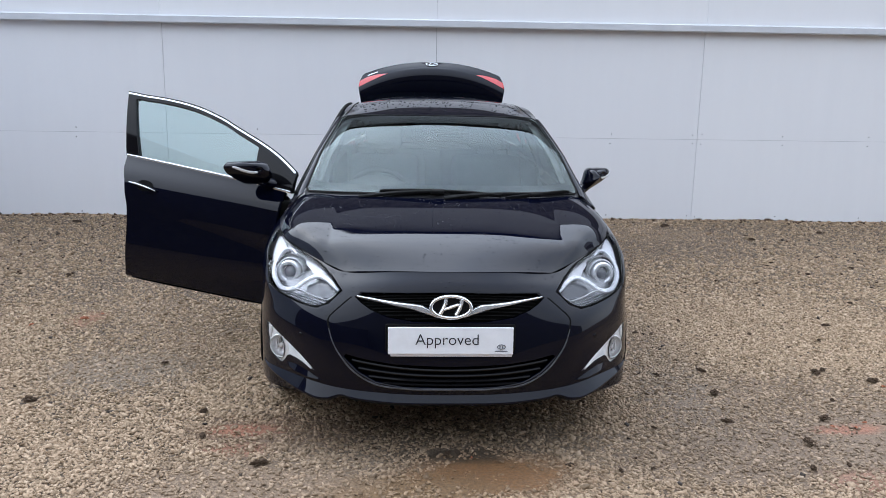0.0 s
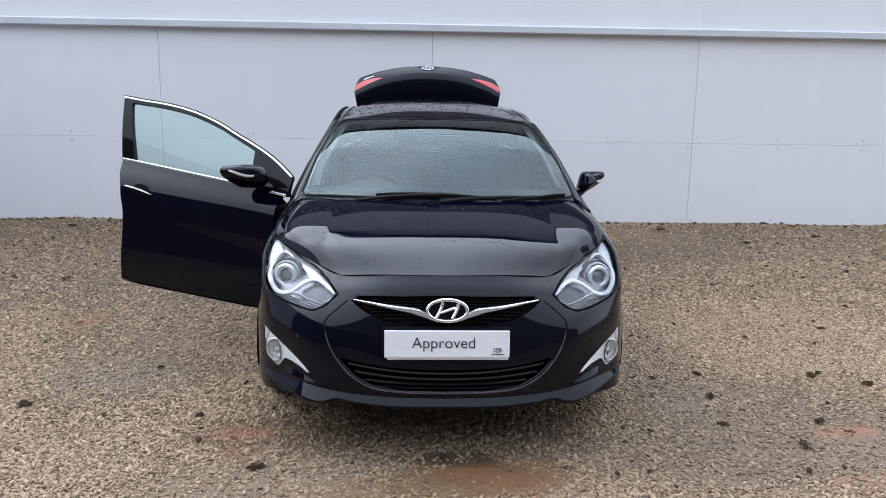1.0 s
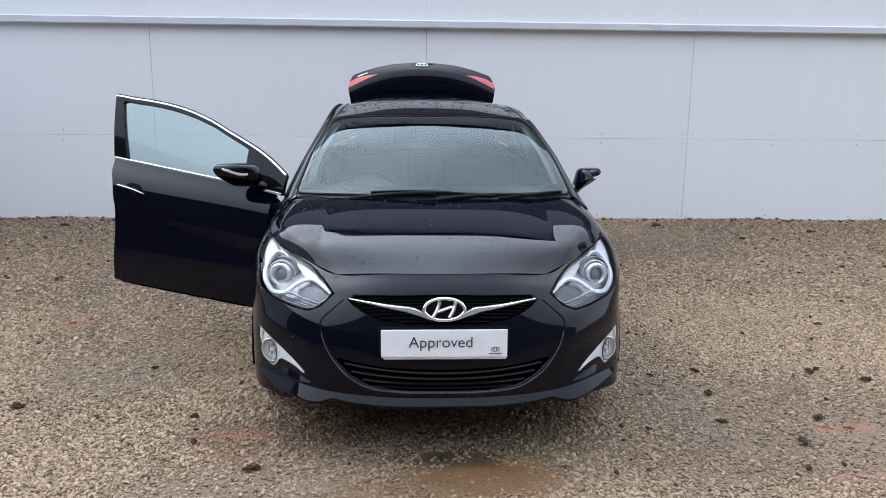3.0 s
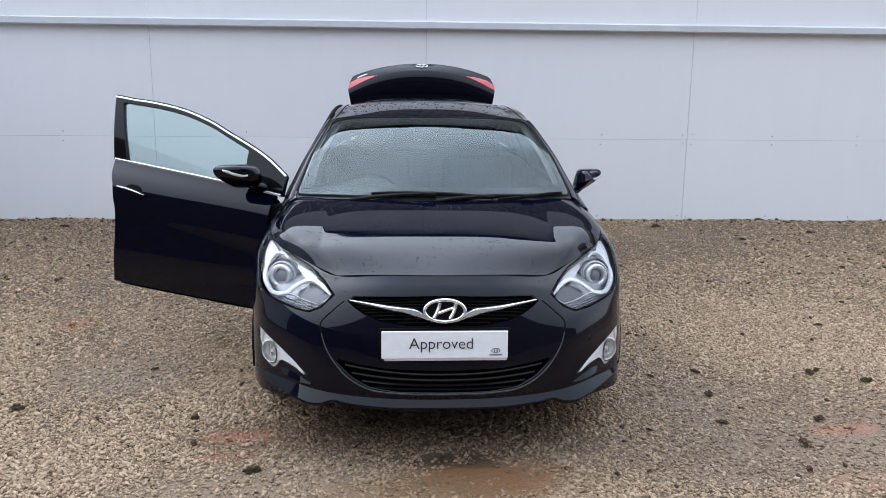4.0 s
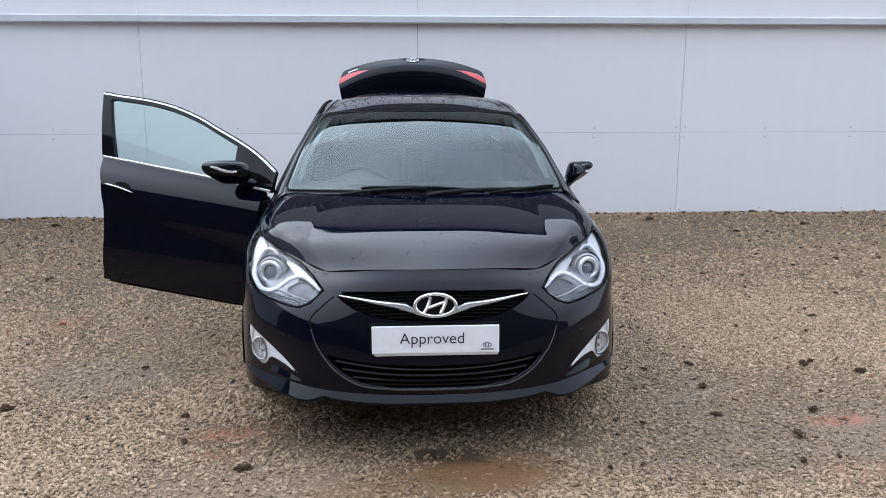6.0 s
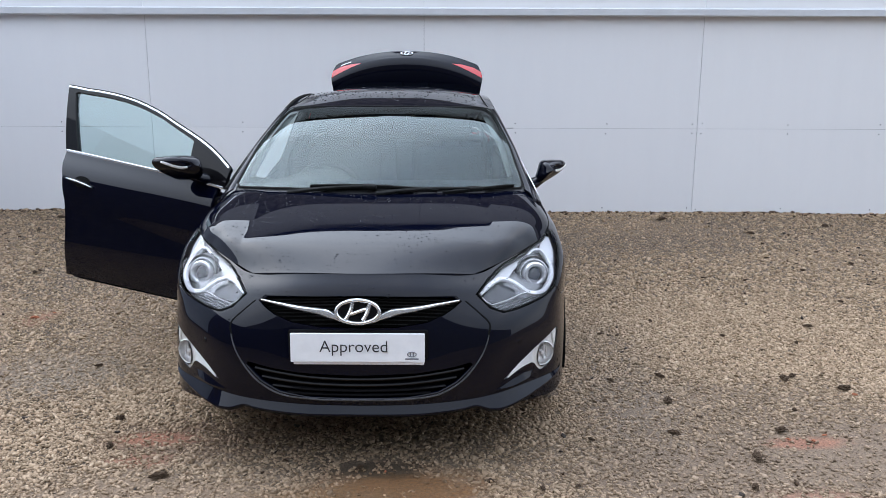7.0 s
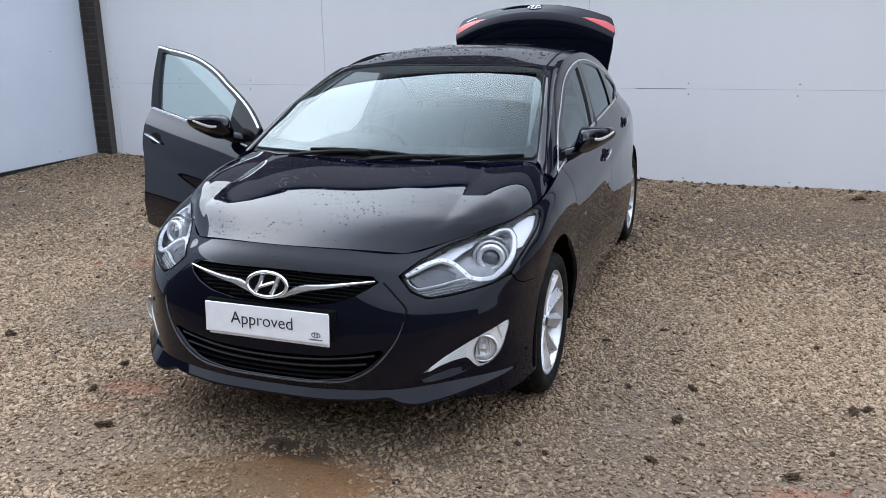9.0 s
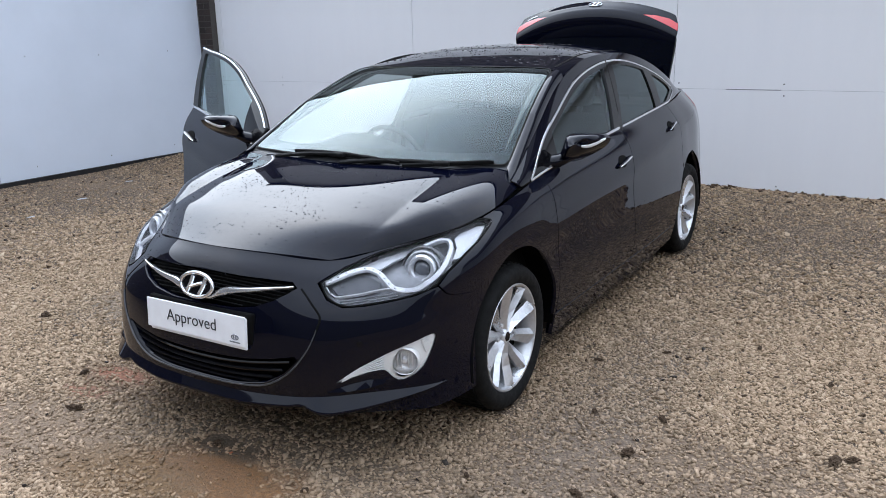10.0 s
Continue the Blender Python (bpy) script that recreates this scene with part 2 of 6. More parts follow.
def joined(*bms):
    out = bmesh.new()
    for b in bms:
        me = bpy.data.meshes.new("tmp")
        b.to_mesh(me)
        b.free()
        out.from_mesh(me)
        bpy.data.meshes.remove(me)
    return out


# ---- ground: one sheet of gravel to the horizon ----
WALL_Y, LEFT_X, LEFT_END = 4.94, -6.09, -0.45


def rise(x, y):
    """Height of the yard: nearly level, banked a little at the foot of the walls."""
    x, y = np.asarray(x, float), np.asarray(y, float)
    z = 0.012 * np.sin(1.3 * x + 0.7 * y + 1) * np.sin(0.9 * y - 0.5 * x) + 0.006 * np.sin(4.1 * x + 1.7) * np.sin(3.7 * y)
    car = np.clip(1 - np.maximum(np.abs(x) - 1.0, 0) / 0.6, 0, 1) * np.clip(1 - np.maximum(np.abs(y - 1.4) - 2.2, 0) / 0.6, 0, 1)
    bank = 0.06 * np.clip((y - 3.2) / 1.7, 0, 1) ** 2 + 0.05 * np.clip((-4.9 - x) / 1.2, 0, 1) ** 2
    return z * (1 - car) * np.exp(-((np.hypot(x, y - 1) / 25) ** 2)) + np.where((y < 6) & (x > -7.5), bank, 0.06)


def steps_out(lo, hi, step, far):
    core = list(np.arange(lo, hi + step / 2, step))
    d, out_lo, out_hi = step, [], []
    while core[-1] + sum(out_hi or [0]) < far:
        d *= 1.5
        out_hi.append(d)
    return np.array(list((lo - np.cumsum(out_hi))[::-1]) + core + list(core[-1] + np.cumsum(out_hi)))


gx, gy = steps_out(-6.4, 7.0, 0.06, 600), steps_out(-3.4, 5.2, 0.06, 600)
GX, GY = np.meshgrid(gx, gy)
GZ = rise(GX, GY)
nx, ny = len(gx), len(gy)
idx = np.arange(nx * ny).reshape(ny, nx)
quads = np.stack([idx[:-1, :-1], idx[:-1, 1:], idx[1:, 1:], idx[1:, :-1]], -1).reshape(-1, 4)

GROUND = mat("gravel_yard", (0.3, 0.26, 0.2), 0.9)
g_co = node(GROUND, "ShaderNodeTexCoord").outputs["Object"]


def spot(m, co, x, y, rx, ry, soft=0.5):
    """A mask of 1 inside a ragged patch of ground round (x, y)."""
    mp = node(m, "ShaderNodeMapping")
    mp.inputs["Location"].default_value = (-x / rx, -y / ry, 0)
    mp.inputs["Scale"].default_value = (1 / rx, 1 / ry, 0)
    wire(m, co, mp.inputs["Vector"])
    ns = node(m, "ShaderNodeTexNoise", Scale=1.6, Detail=6, Roughness=0.7)
    wire(m, mp.outputs[0], ns.inputs["Vector"])
    ln = node(m, "ShaderNodeVectorMath"); ln.operation = "LENGTH"
    wire(m, mp.outputs[0], ln.inputs[0])
    ad = node(m, "ShaderNodeMath"); ad.operation = "MULTIPLY_ADD"; ad.inputs[1].default_value = 1.6
    wire(m, ns.outputs[0], ad.inputs[0]); wire(m, ln.outputs["Value"], ad.inputs[2])
    mr = node(m, "ShaderNodeMapRange")
    mr.inputs["From Min"].default_value, mr.inputs["From Max"].default_value = 1.8 + soft * 0.5, 1.8 - soft * 0.5
    wire(m, ad.outputs[0], mr.inputs["Value"])
    return mr.outputs[0]


def gravel_colour(m, per_stone):
    base = ramp(m, per_stone, [(0.0, (0.153, 0.101, 0.058)), (0.25, (0.284, 0.195, 0.124)), (0.6, (0.392, 0.277, 0.180)), (0.9, (0.460, 0.333, 0.221)), (1.0, (0.513, 0.390, 0.273))])
    return base


g_v = node(GROUND, "ShaderNodeTexVoronoi", Scale=78.0); wire(GROUND, g_co, g_v.inputs["Vector"])
g_v2 = node(GROUND, "ShaderNodeTexVoronoi", Scale=150.0); wire(GROUND, g_co, g_v2.inputs["Vector"])
sep = node(GROUND, "ShaderNodeSeparateColor"); wire(GROUND, g_v.outputs["Color"], sep.inputs[0])
sep2 = node(GROUND, "ShaderNodeSeparateColor"); wire(GROUND, g_v2.outputs["Color"], sep2.inputs[0])
stones_col = mixed(GROUND, 0.4, gravel_colour(GROUND, sep.outputs[0]), gravel_colour(GROUND, sep2.outputs[0]))
# shade of the crevices between stones, multiplied into their colour
gap_shade = ramp(GROUND, g_v.outputs["Distance"], [(0.24, (1, 1, 1)), (0.56, (0.10, 0.085, 0.07))])
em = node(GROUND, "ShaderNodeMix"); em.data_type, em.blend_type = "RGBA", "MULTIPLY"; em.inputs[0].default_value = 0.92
wire(GROUND, stones_col, em.inputs[6]); wire(GROUND, gap_shade, em.inputs[7])
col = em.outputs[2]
# trodden earth, wet clay, brick dust, and the bumper's shade put into the colour
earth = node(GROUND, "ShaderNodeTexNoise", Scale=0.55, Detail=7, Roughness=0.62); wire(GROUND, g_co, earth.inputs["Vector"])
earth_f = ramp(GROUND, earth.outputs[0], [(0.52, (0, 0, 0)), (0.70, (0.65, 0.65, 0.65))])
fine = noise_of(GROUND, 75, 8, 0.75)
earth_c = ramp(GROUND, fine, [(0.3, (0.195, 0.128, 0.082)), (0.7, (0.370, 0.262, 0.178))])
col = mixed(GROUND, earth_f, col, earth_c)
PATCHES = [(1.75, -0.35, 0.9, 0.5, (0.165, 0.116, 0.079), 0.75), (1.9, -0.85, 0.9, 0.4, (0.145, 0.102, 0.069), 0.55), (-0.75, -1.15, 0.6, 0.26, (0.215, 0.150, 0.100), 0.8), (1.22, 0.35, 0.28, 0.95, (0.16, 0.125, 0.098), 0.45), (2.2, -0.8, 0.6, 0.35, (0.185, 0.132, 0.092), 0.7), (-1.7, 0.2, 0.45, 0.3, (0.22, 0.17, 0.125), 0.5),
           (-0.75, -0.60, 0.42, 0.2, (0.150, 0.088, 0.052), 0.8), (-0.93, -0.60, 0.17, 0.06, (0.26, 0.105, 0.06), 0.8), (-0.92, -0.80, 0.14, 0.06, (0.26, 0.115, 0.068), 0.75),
           # first of this row: the shadow below the car's nose, painted as ground colour
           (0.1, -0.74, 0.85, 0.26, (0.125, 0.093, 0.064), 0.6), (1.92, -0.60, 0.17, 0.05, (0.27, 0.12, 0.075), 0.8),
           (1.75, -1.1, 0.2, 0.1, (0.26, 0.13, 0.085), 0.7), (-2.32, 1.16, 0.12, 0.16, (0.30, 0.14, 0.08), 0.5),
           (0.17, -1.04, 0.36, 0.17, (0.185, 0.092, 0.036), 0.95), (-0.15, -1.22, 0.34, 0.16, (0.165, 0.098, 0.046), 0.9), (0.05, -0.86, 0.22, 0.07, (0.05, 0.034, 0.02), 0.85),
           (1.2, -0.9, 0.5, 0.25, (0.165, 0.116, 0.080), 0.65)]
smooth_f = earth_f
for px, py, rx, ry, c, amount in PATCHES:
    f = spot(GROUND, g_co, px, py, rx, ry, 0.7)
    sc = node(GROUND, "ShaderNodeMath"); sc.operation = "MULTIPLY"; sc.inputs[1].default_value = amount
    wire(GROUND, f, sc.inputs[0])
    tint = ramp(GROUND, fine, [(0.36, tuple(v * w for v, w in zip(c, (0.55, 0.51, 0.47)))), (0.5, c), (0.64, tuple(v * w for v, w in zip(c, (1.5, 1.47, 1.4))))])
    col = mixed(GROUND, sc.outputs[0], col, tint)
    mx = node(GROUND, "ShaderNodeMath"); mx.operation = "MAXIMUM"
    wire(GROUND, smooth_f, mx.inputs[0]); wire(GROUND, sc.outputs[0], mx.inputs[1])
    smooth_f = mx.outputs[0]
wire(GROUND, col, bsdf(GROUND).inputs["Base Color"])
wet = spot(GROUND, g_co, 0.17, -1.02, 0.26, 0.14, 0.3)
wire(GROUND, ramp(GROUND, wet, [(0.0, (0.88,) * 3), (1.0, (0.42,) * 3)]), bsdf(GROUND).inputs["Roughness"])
bh = node(GROUND, "ShaderNodeMath"); bh.operation = "SUBTRACT"; bh.inputs[0].default_value = 1.0
wire(GROUND, g_v.outputs["Distance"], bh.inputs[1])
bump(GROUND, mixed(GROUND, smooth_f, bh.outputs[0], fine), 0.9, 0.012)

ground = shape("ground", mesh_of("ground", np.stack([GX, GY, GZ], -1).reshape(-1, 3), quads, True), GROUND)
tagged(ground, label="pale brown gravel yard with trodden earth, a clay puddle and shade painted below the bumper", category="ground", kind="structure")

# ---- long clad wall behind the car ----
PITCH, JOINT0, ROW, RAIL_Z = 2.93, 0.092, 0.968, 2.125
wall_back = tagged(new("wall_back"), label="long wall clad in off-white boards with thin joints", category="wall", kind="structure")
part("backing", box((-6.4, WALL_Y + 0.012, -0.2), (14.79, WALL_Y + 0.3, 4.955)), SEAL, wall_back)


def board(parent, x0, x1, z0, z1, y, gap=0.002):
    """A slightly bowed sheet with eased edges."""
    g, h, t = gap, 0.0012, 0.010
    b = box((x0 + g, y, z0 + h), (x1 - g, y + t, z1 - h), 0.001, seg=1)
    return part("panel", b, BOARD, parent)


# white boards below, a band of dark brick, grey sheets up to a black gutter
BAND_LOW, BAND_HIGH, EAVE = 2.85, 3.88, 5.01
for i in range(-3, 5):
    x0, x1 = JOINT0 + i * PITCH, JOINT0 + (i + 1) * PITCH
    x0 = max(x0, -5.86)
    if x1 <= x0:
        continue
    for z0, z1, y in ((0.0, ROW, WALL_Y), (ROW, RAIL_Z + 0.02, WALL_Y), (RAIL_Z + 0.085, BAND_LOW, WALL_Y - 0.03)):
        board(wall_back, x0, x1, z0, z1, y, 0.002 if z1 < 2.5 else 0.0009)
    part("panel", box((x0 + .0015, WALL_Y - .02, BAND_HIGH), (x1 - .0015, WALL_Y + .01, EAVE - .05), 0.002, seg=1), GREYSHEET, wall_back, "grey sheet cladding")
# flashing ledge: sloped top, drip nose
prof = [(0.02, 0.092), (-0.045, 0.086), (-0.078, 0.072), (-0.080, 0.012), (-0.072, 0.0), (-0.066, 0.004), (0.02, 0.004)]
bm = bmesh.new()
ra = [bm.verts.new((-5.86, WALL_Y + dy, RAIL_Z + dz)) for dy, dz in prof]
rb = [bm.verts.new((14.8, WALL_Y + dy, RAIL_Z + dz)) for dy, dz in prof]
for k in range(len(prof)):
    bm.faces.new((ra[k], ra[(k + 1) % len(prof)], rb[(k + 1) % len(prof)], rb[k]))
bm.faces.new(ra[::-1]); bm.faces.new(rb)
bmesh.ops.recalc_face_normals(bm, faces=bm.faces[:])
part("flashing", bm, FLASHING, wall_back, "pale folded metal ledge along the wall")
part("brick_band", box((-6.4, WALL_Y - .012, BAND_LOW), (14.8, WALL_Y + .011, BAND_HIGH)), BANDBRICK, wall_back, "band of dark brick")
part("gutter", box((-6.4, WALL_Y - 0.10, EAVE - .05), (14.8, WALL_Y + 0.35, EAVE), 0.015), TRIM, wall_back, "black gutter along the eaves")

part("open_joint", box((.57, WALL_Y - .001, ROW - .005), (1.05, WALL_Y + .006, ROW + .005), .003), SEAL, wall_back, "gaping stretch of the level joint")
screw = bmesh.new()
bmesh.ops.create_uvsphere(screw, u_segments=8, v_segments=4, radius=0.007)
bmesh.ops.scale(screw, vec=(1, 0.45, 1), verts=screw.verts[:])
screw_me = bpy.data.meshes.new("screw")
screw.to_mesh(screw_me); screw.free()
rng = np.random.default_rng(4)
for i in range(-2, 4):
    xj = JOINT0 + i * PITCH
    for dx in (-0.05, 0.05, PITCH / 3, PITCH * 2 / 3):
        for z in (0.10, ROW - 0.05, ROW + 0.05):
            if xj + dx > -5.82:
                s = shape("screw", screw_me, SCREWHEAD, wall_back)
                s.location = (xj + dx + rng.normal() * 0.004, WALL_Y - 0.001 - (0.03 if z > RAIL_Z else 0), z + rng.normal() * 0.004)

# ---- side wall with dark foot, and the brick pier in the corner ----
wall_left = tagged(new("wall_left"), label="side wall clad in pale blue-white boards above a dark base strip", category="wall", kind="structure")
part("backing", box((LEFT_X - 0.3, LEFT_END, -0.2), (LEFT_X - 0.012, WALL_Y - 0.09, 3.09)), SEAL, wall_left)
for y0, y1 in ((1.92, WALL_Y - 0.09), (LEFT_END, 1.92)):
    part("panel", box((LEFT_X - 0.01, y0 + 0.003, 0.095), (LEFT_X, y1 - 0.003, 3.097), 0.0015, seg=1), BLUEBOARD, wall_left)
part("base_strip", box((LEFT_X - 0.012, LEFT_END, -0.05), (LEFT_X + 0.006, WALL_Y - 0.09, 0.088), 0.003), TRIM, wall_left, "black base strip at the foot of the wall")
for y, z in ((4.25, 0.2), (3.3, 0.2), (2.35, 0.21), (4.3, 1.37), (3.3, 1.36), (2.4, 1.38)):
    s = shape("screw", screw_me, SCREWHEAD, wall_left)
    s.location, s.rotation_euler = (LEFT_X + 0.001, y, z), (0, 0, radians(90))

# ---- the car's surfaces: x across (+ is its left side), y back from the front axle, z up ----


def spline(keys, values):
    """Smooth curve through values at keys, straight beyond the ends."""
    k, v = np.asarray(keys, float), np.asarray(values, float)
    v = v.reshape(len(k), -1)
    d = np.diff(v, axis=0) / np.diff(k)[:, None]
    m = np.empty_like(v)
    m[0], m[-1] = d[0], d[-1]
    h = np.diff(k)[:, None]
    m[1:-1] = (d[:-1] * h[1:] + d[1:] * h[:-1]) / (h[:-1] + h[1:])

    def f(t):
        t = np.clip(np.asarray(t, float).ravel(), k[0], k[-1])
        i = np.clip(np.searchsorted(k, t, "right") - 1, 0, len(k) - 2)
        h1 = (k[i + 1] - k[i])[:, None]
        s = ((t - k[i])[:, None]) / h1
        return (v[i] * (1 + 2 * s) * (1 - s) ** 2 + m[i] * h1 * s * (1 - s) ** 2 + v[i + 1] * s * s * (3 - 2 * s) + m[i + 1] * h1 * s * s * (s - 1))
    return f


# five rings round half the car, from the middle of the nose to the middle of the tail
RING_FOOT = [(0, -.915, .24), (.27, -.90, .236), (.52, -.835, .23), (.685, -.705, .218), (.812, -.565, .195), (.876, -.37, .18), (.87, -.02, .20), (.865, .43, .185),
             (.865, 1.2, .185), (.865, 2.0, .185), (.825, 2.75, .2), (.755, 3.28, .24), (.63, 3.60, .25), (.38, 3.74, .25), (0, 3.76, .25)]
RING_LOW = [(0, -.925, .40), (.27, -.91, .40), (.53, -.84, .40), (.70, -.70, .40), (.815, -.56, .41), (.882, -.355, .42), (.897, -.02, .43), (.905, .43, .42),
            (.9075, 1.2, .42), (.900, 2.0, .42), (.861, 2.75, .42), (.788, 3.29, .42), (.66, 3.63, .42), (.4, 3.77, .42), (0, 3.79, .42)]
RING_MID = [(0, -.890, .60), (.26, -.878, .595), (.51, -.82, .585), (.70, -.675, .58), (.815, -.525, .58), (.876, -.33, .59), (.895, -.02, .61), (.897, .43, .63),
            (.897, 1.2, .64), (.889, 2.0, .65), (.848, 2.75, .66), (.768, 3.29, .67), (.66, 3.64, .67), (.40, 3.785, .67), (0, 3.81, .67)]
RING_HIGH = [(0, -.85, .735), (.24, -.83, .728), (.475, -.738, .705), (.66, -.61, .70), (.805, -.475, .72), (.868, -.30, .755), (.886, -.03, .80), (.876, .42, .83),
             (.868, 1.2, .86), (.858, 2.0, .885), (.815, 2.72, .91), (.745, 3.26, .92), (.63, 3.60, .92), (.38, 3.75, .92), (0, 3.775, .92)]
RING_TOP = [(0, -.785, .800), (.24, -.755, .793), (.455, -.655, .768), (.580, -.52, .79), (.70, -.37, .818), (.785, -.24, .847), (.830, -.05, .884), (.813, .40, .942),
            (.775, 1.2, .992), (.748, 2.0, 1.030), (.715, 2.70, 1.066), (.64, 3.18, 1.085), (.53, 3.53, 1.085), (.30, 3.68, 1.085), (0, 3.71, 1.085)]
mid = np.array(RING_MID)
U_KEYS = np.concatenate([[0], np.cumsum(np.linalg.norm(np.diff(mid, axis=0), axis=1))])
FLIP = np.array([-1, 1, 1])


def ring(points):
    p = np.array(points, float)
    return spline(np.concatenate([[-U_KEYS[1]], U_KEYS, [2 * U_KEYS[-1] - U_KEYS[-2]]]), np.concatenate([[p[1] * FLIP], p, [p[-2] * FLIP]]))


RINGS = [ring(r) for r in (RING_FOOT, RING_LOW, RING_MID, RING_HIGH, RING_TOP)]
W_SPAN = 0.62


def side_crease(u, w):
    """Outward relief: the rising line over the handles and the hollow under it."""
    y = RINGS[2](u)[:, 1]
    on = np.clip((y + 0.1) / 0.5, 0, 1) * np.clip((3.6 - y) / 0.5, 0, 1)
    line = 0.553 + 0.078 * y
    d = (w - line) * W_SPAN
    ridge = 0.0038 * np.exp(-(d / 0.035) ** 2) - 0.0012 * np.exp(-((d + 0.09) / 0.06) ** 2)
    low = 0.30 + 0.02 * y
    e = (w - low) * W_SPAN
    return on * (ridge + 0.0015 * np.exp(-(e / 0.06) ** 2))


def body(u, w):
    """The shell round the car: u metres round from the nose (negative: the other side), w 0 at the foot to 1 at hood and belt."""
    u, w = np.broadcast_arrays(np.asarray(u, float).ravel(), np.asarray(w, float).ravel())
    a, s = np.abs(u), np.where(u < 0, -1.0, 1.0)
    rows = np.stack([r(a) for r in RINGS], 1)
    t = np.clip(w * 4, 0, 4)
    i = np.clip(t.astype(int), 0, 3)
    f = (t - i)[:, None]
    n = np.arange(len(u))
    p1, p2 = rows[n, i], rows[n, i + 1]
    p0 = np.where((i > 0)[:, None], rows[n, np.maximum(i - 1, 0)], 2 * p1 - p2)
    p3 = np.where((i < 3)[:, None], rows[n, np.minimum(i + 2, 4)], 2 * p2 - p1)
    m1, m2 = (p2 - p0) / 2, (p3 - p1) / 2
    p = p1 * (1 + 2 * f) * (1 - f) ** 2 + m1 * f * (1 - f) ** 2 + p2 * f * f * (3 - 2 * f) + m2 * f * f * (f - 1)
    p[:, 0] += side_crease(a, w)
    p[:, 0] *= s
    return p


# hood: between the two edge lines that run over the lamps to the screen's corners
HOOD_EDGE = spline((0, .18, .42, .64, .82, 1), [(.455, -.655, .768), (.580, -.52, .79), (.70, -.37, .818), (.785, -.24, .847), (.828, -.05, .886), (.800, .268, .940)])
HOOD_MID = spline((0, .25, .5, .75, 1), [(0, -.785, .800), (0, -.59, .8690), (0, -.385, .9210), (0, -.18, .9650), (0, .02, .9990)])


HOOD_LINE = spline((-.785, -.59, -.385, -.18, .02, .30), (.800, .8690, .9210, .9650, .9990, 1.030))


def hood(a, b):
    """a -1..1 across, b 0 at the nose to 1 at the screen."""
    a, b = np.broadcast_arrays(np.asarray(a, float).ravel(), np.asarray(b, float).ravel())
    e, c = HOOD_EDGE(b), HOOD_MID(b)
    q = np.abs(a)
    p = np.empty_like(e)
    p[:, 0] = a * e[:, 0]
    p[:, 1] = e[:, 1] + (c[:, 1] - e[:, 1]) * (1 - q ** 2)
    # raised middle falling to a crisp valley each side, flat outside it, then rolled over the edge
    fold = np.minimum(.546 / e[:, 0], .86)
    soft = np.sqrt((q - fold) ** 2 + 0.007 ** 2)
    side = np.clip((1 - fold) / .30, 0, 1)
    dome = np.maximum((q + fold - soft) / 2 / fold, 0) ** 3.4
    r = np.clip((q - fold + soft) / 2 / (1 - fold), 0, 1)
    deep = .27 + .30 * (1 - side)
    fall = deep * dome + (1 - deep) * r ** (2.3 + 2.4 * side) - .05 * side ** 3 * r * (1 - r)
    s = np.clip((b - .05) / .32, 0, 1)
    s = s * s * (3 - 2 * s)
    # away from the nose the height follows the distance along the car, so that the middle lies straight across
    k = np.clip(b / .36, 0, 1)
    k = k * k * (3 - 2 * k)
    crown = c[:, 2] * (1 - k) + HOOD_LINE(p[:, 1])[:, 0] * k
    p[:, 2] = e[:, 2] + (crown - e[:, 2]) * (1 - (1 - s) * q ** (2.5 + 1.9 * np.clip(b / .3, 0, 1)) - s * fall)
    return p


# upper body: roof line along the middle, rail line over the side windows
ROOF_MID = spline((-.35, -.05, .0, .25, .5, .74, .9, 1.05, 1.2, 1.7, 2.1, 2.5, 2.75, 3.1, 3.4), [.82, .971, .996, 1.117, 1.230, 1.324, 1.376, 1.409, 1.433, 1.468, 1.455, 1.40, 1.33, 1.17, 1.08])
RAIL = spline((.0, .15, .45, .95, 1.3, 1.7, 2.1, 2.5, 2.8, 3.1, 3.4), [(.80, .90), (.79, .957), (.742, 1.092), (.652, 1.300), (.620, 1.386), (.609, 1.410), (.612, 1.394), (.634, 1.312), (.652, 1.212), (.632, 1.116), (.60, 1.06)])
BELT = spline([p[1] for p in RING_TOP[6:12]], [(p[0], p[2]) for p in RING_TOP[6:12]])

SCREEN_Y = np.linspace(-.3, 1.4, 400)
SCREEN_Z = ROOF_MID(SCREEN_Y)[:, 0]


def top(x, y):
    """Screen, roof and rear window as one height over the plan."""
    x, y = np.broadcast_arrays(np.asarray(x, float).ravel(), np.asarray(y, float).ravel())
    zc, r = ROOF_MID(y)[:, 0], RAIL(y)
    q = np.abs(x) / r[:, 0]
    over = zc - (zc - r[:, 1]) * q ** 2.6
    # the screen is one arched sheet, swept back towards its sides
    back = y - np.interp(r[:, 1], SCREEN_Z, SCREEN_Y)
    high = np.clip((y - .2) / .35, 0, 1)
    sag = (1 - high) * q ** 1.8 + high * (.44 * q ** 2 + .56 * q ** 20)
    swept = ROOF_MID(y - back * sag)[:, 0]
    k = np.clip((y - .88) / .45, 0, 1)
    k = k * k * (3 - 2 * k)
    return np.stack([x, y, swept * (1 - k) + over * k], 1)


def flank(y, z):
    """Side windows and their frame, on the +x side, by y and z."""
    y, z = np.broadcast_arrays(np.asarray(y, float).ravel(), np.asarray(z, float).ravel())
    b, r = BELT(y), RAIL(y)
    v = np.clip((z - b[:, 1]) / np.maximum(r[:, 1] - b[:, 1], 0.02), -0.2, 1.2)
    return np.stack([b[:, 0] + (r[:, 0] - b[:, 0]) * v + 0.05 * v * (1 - v), y, z], 1)

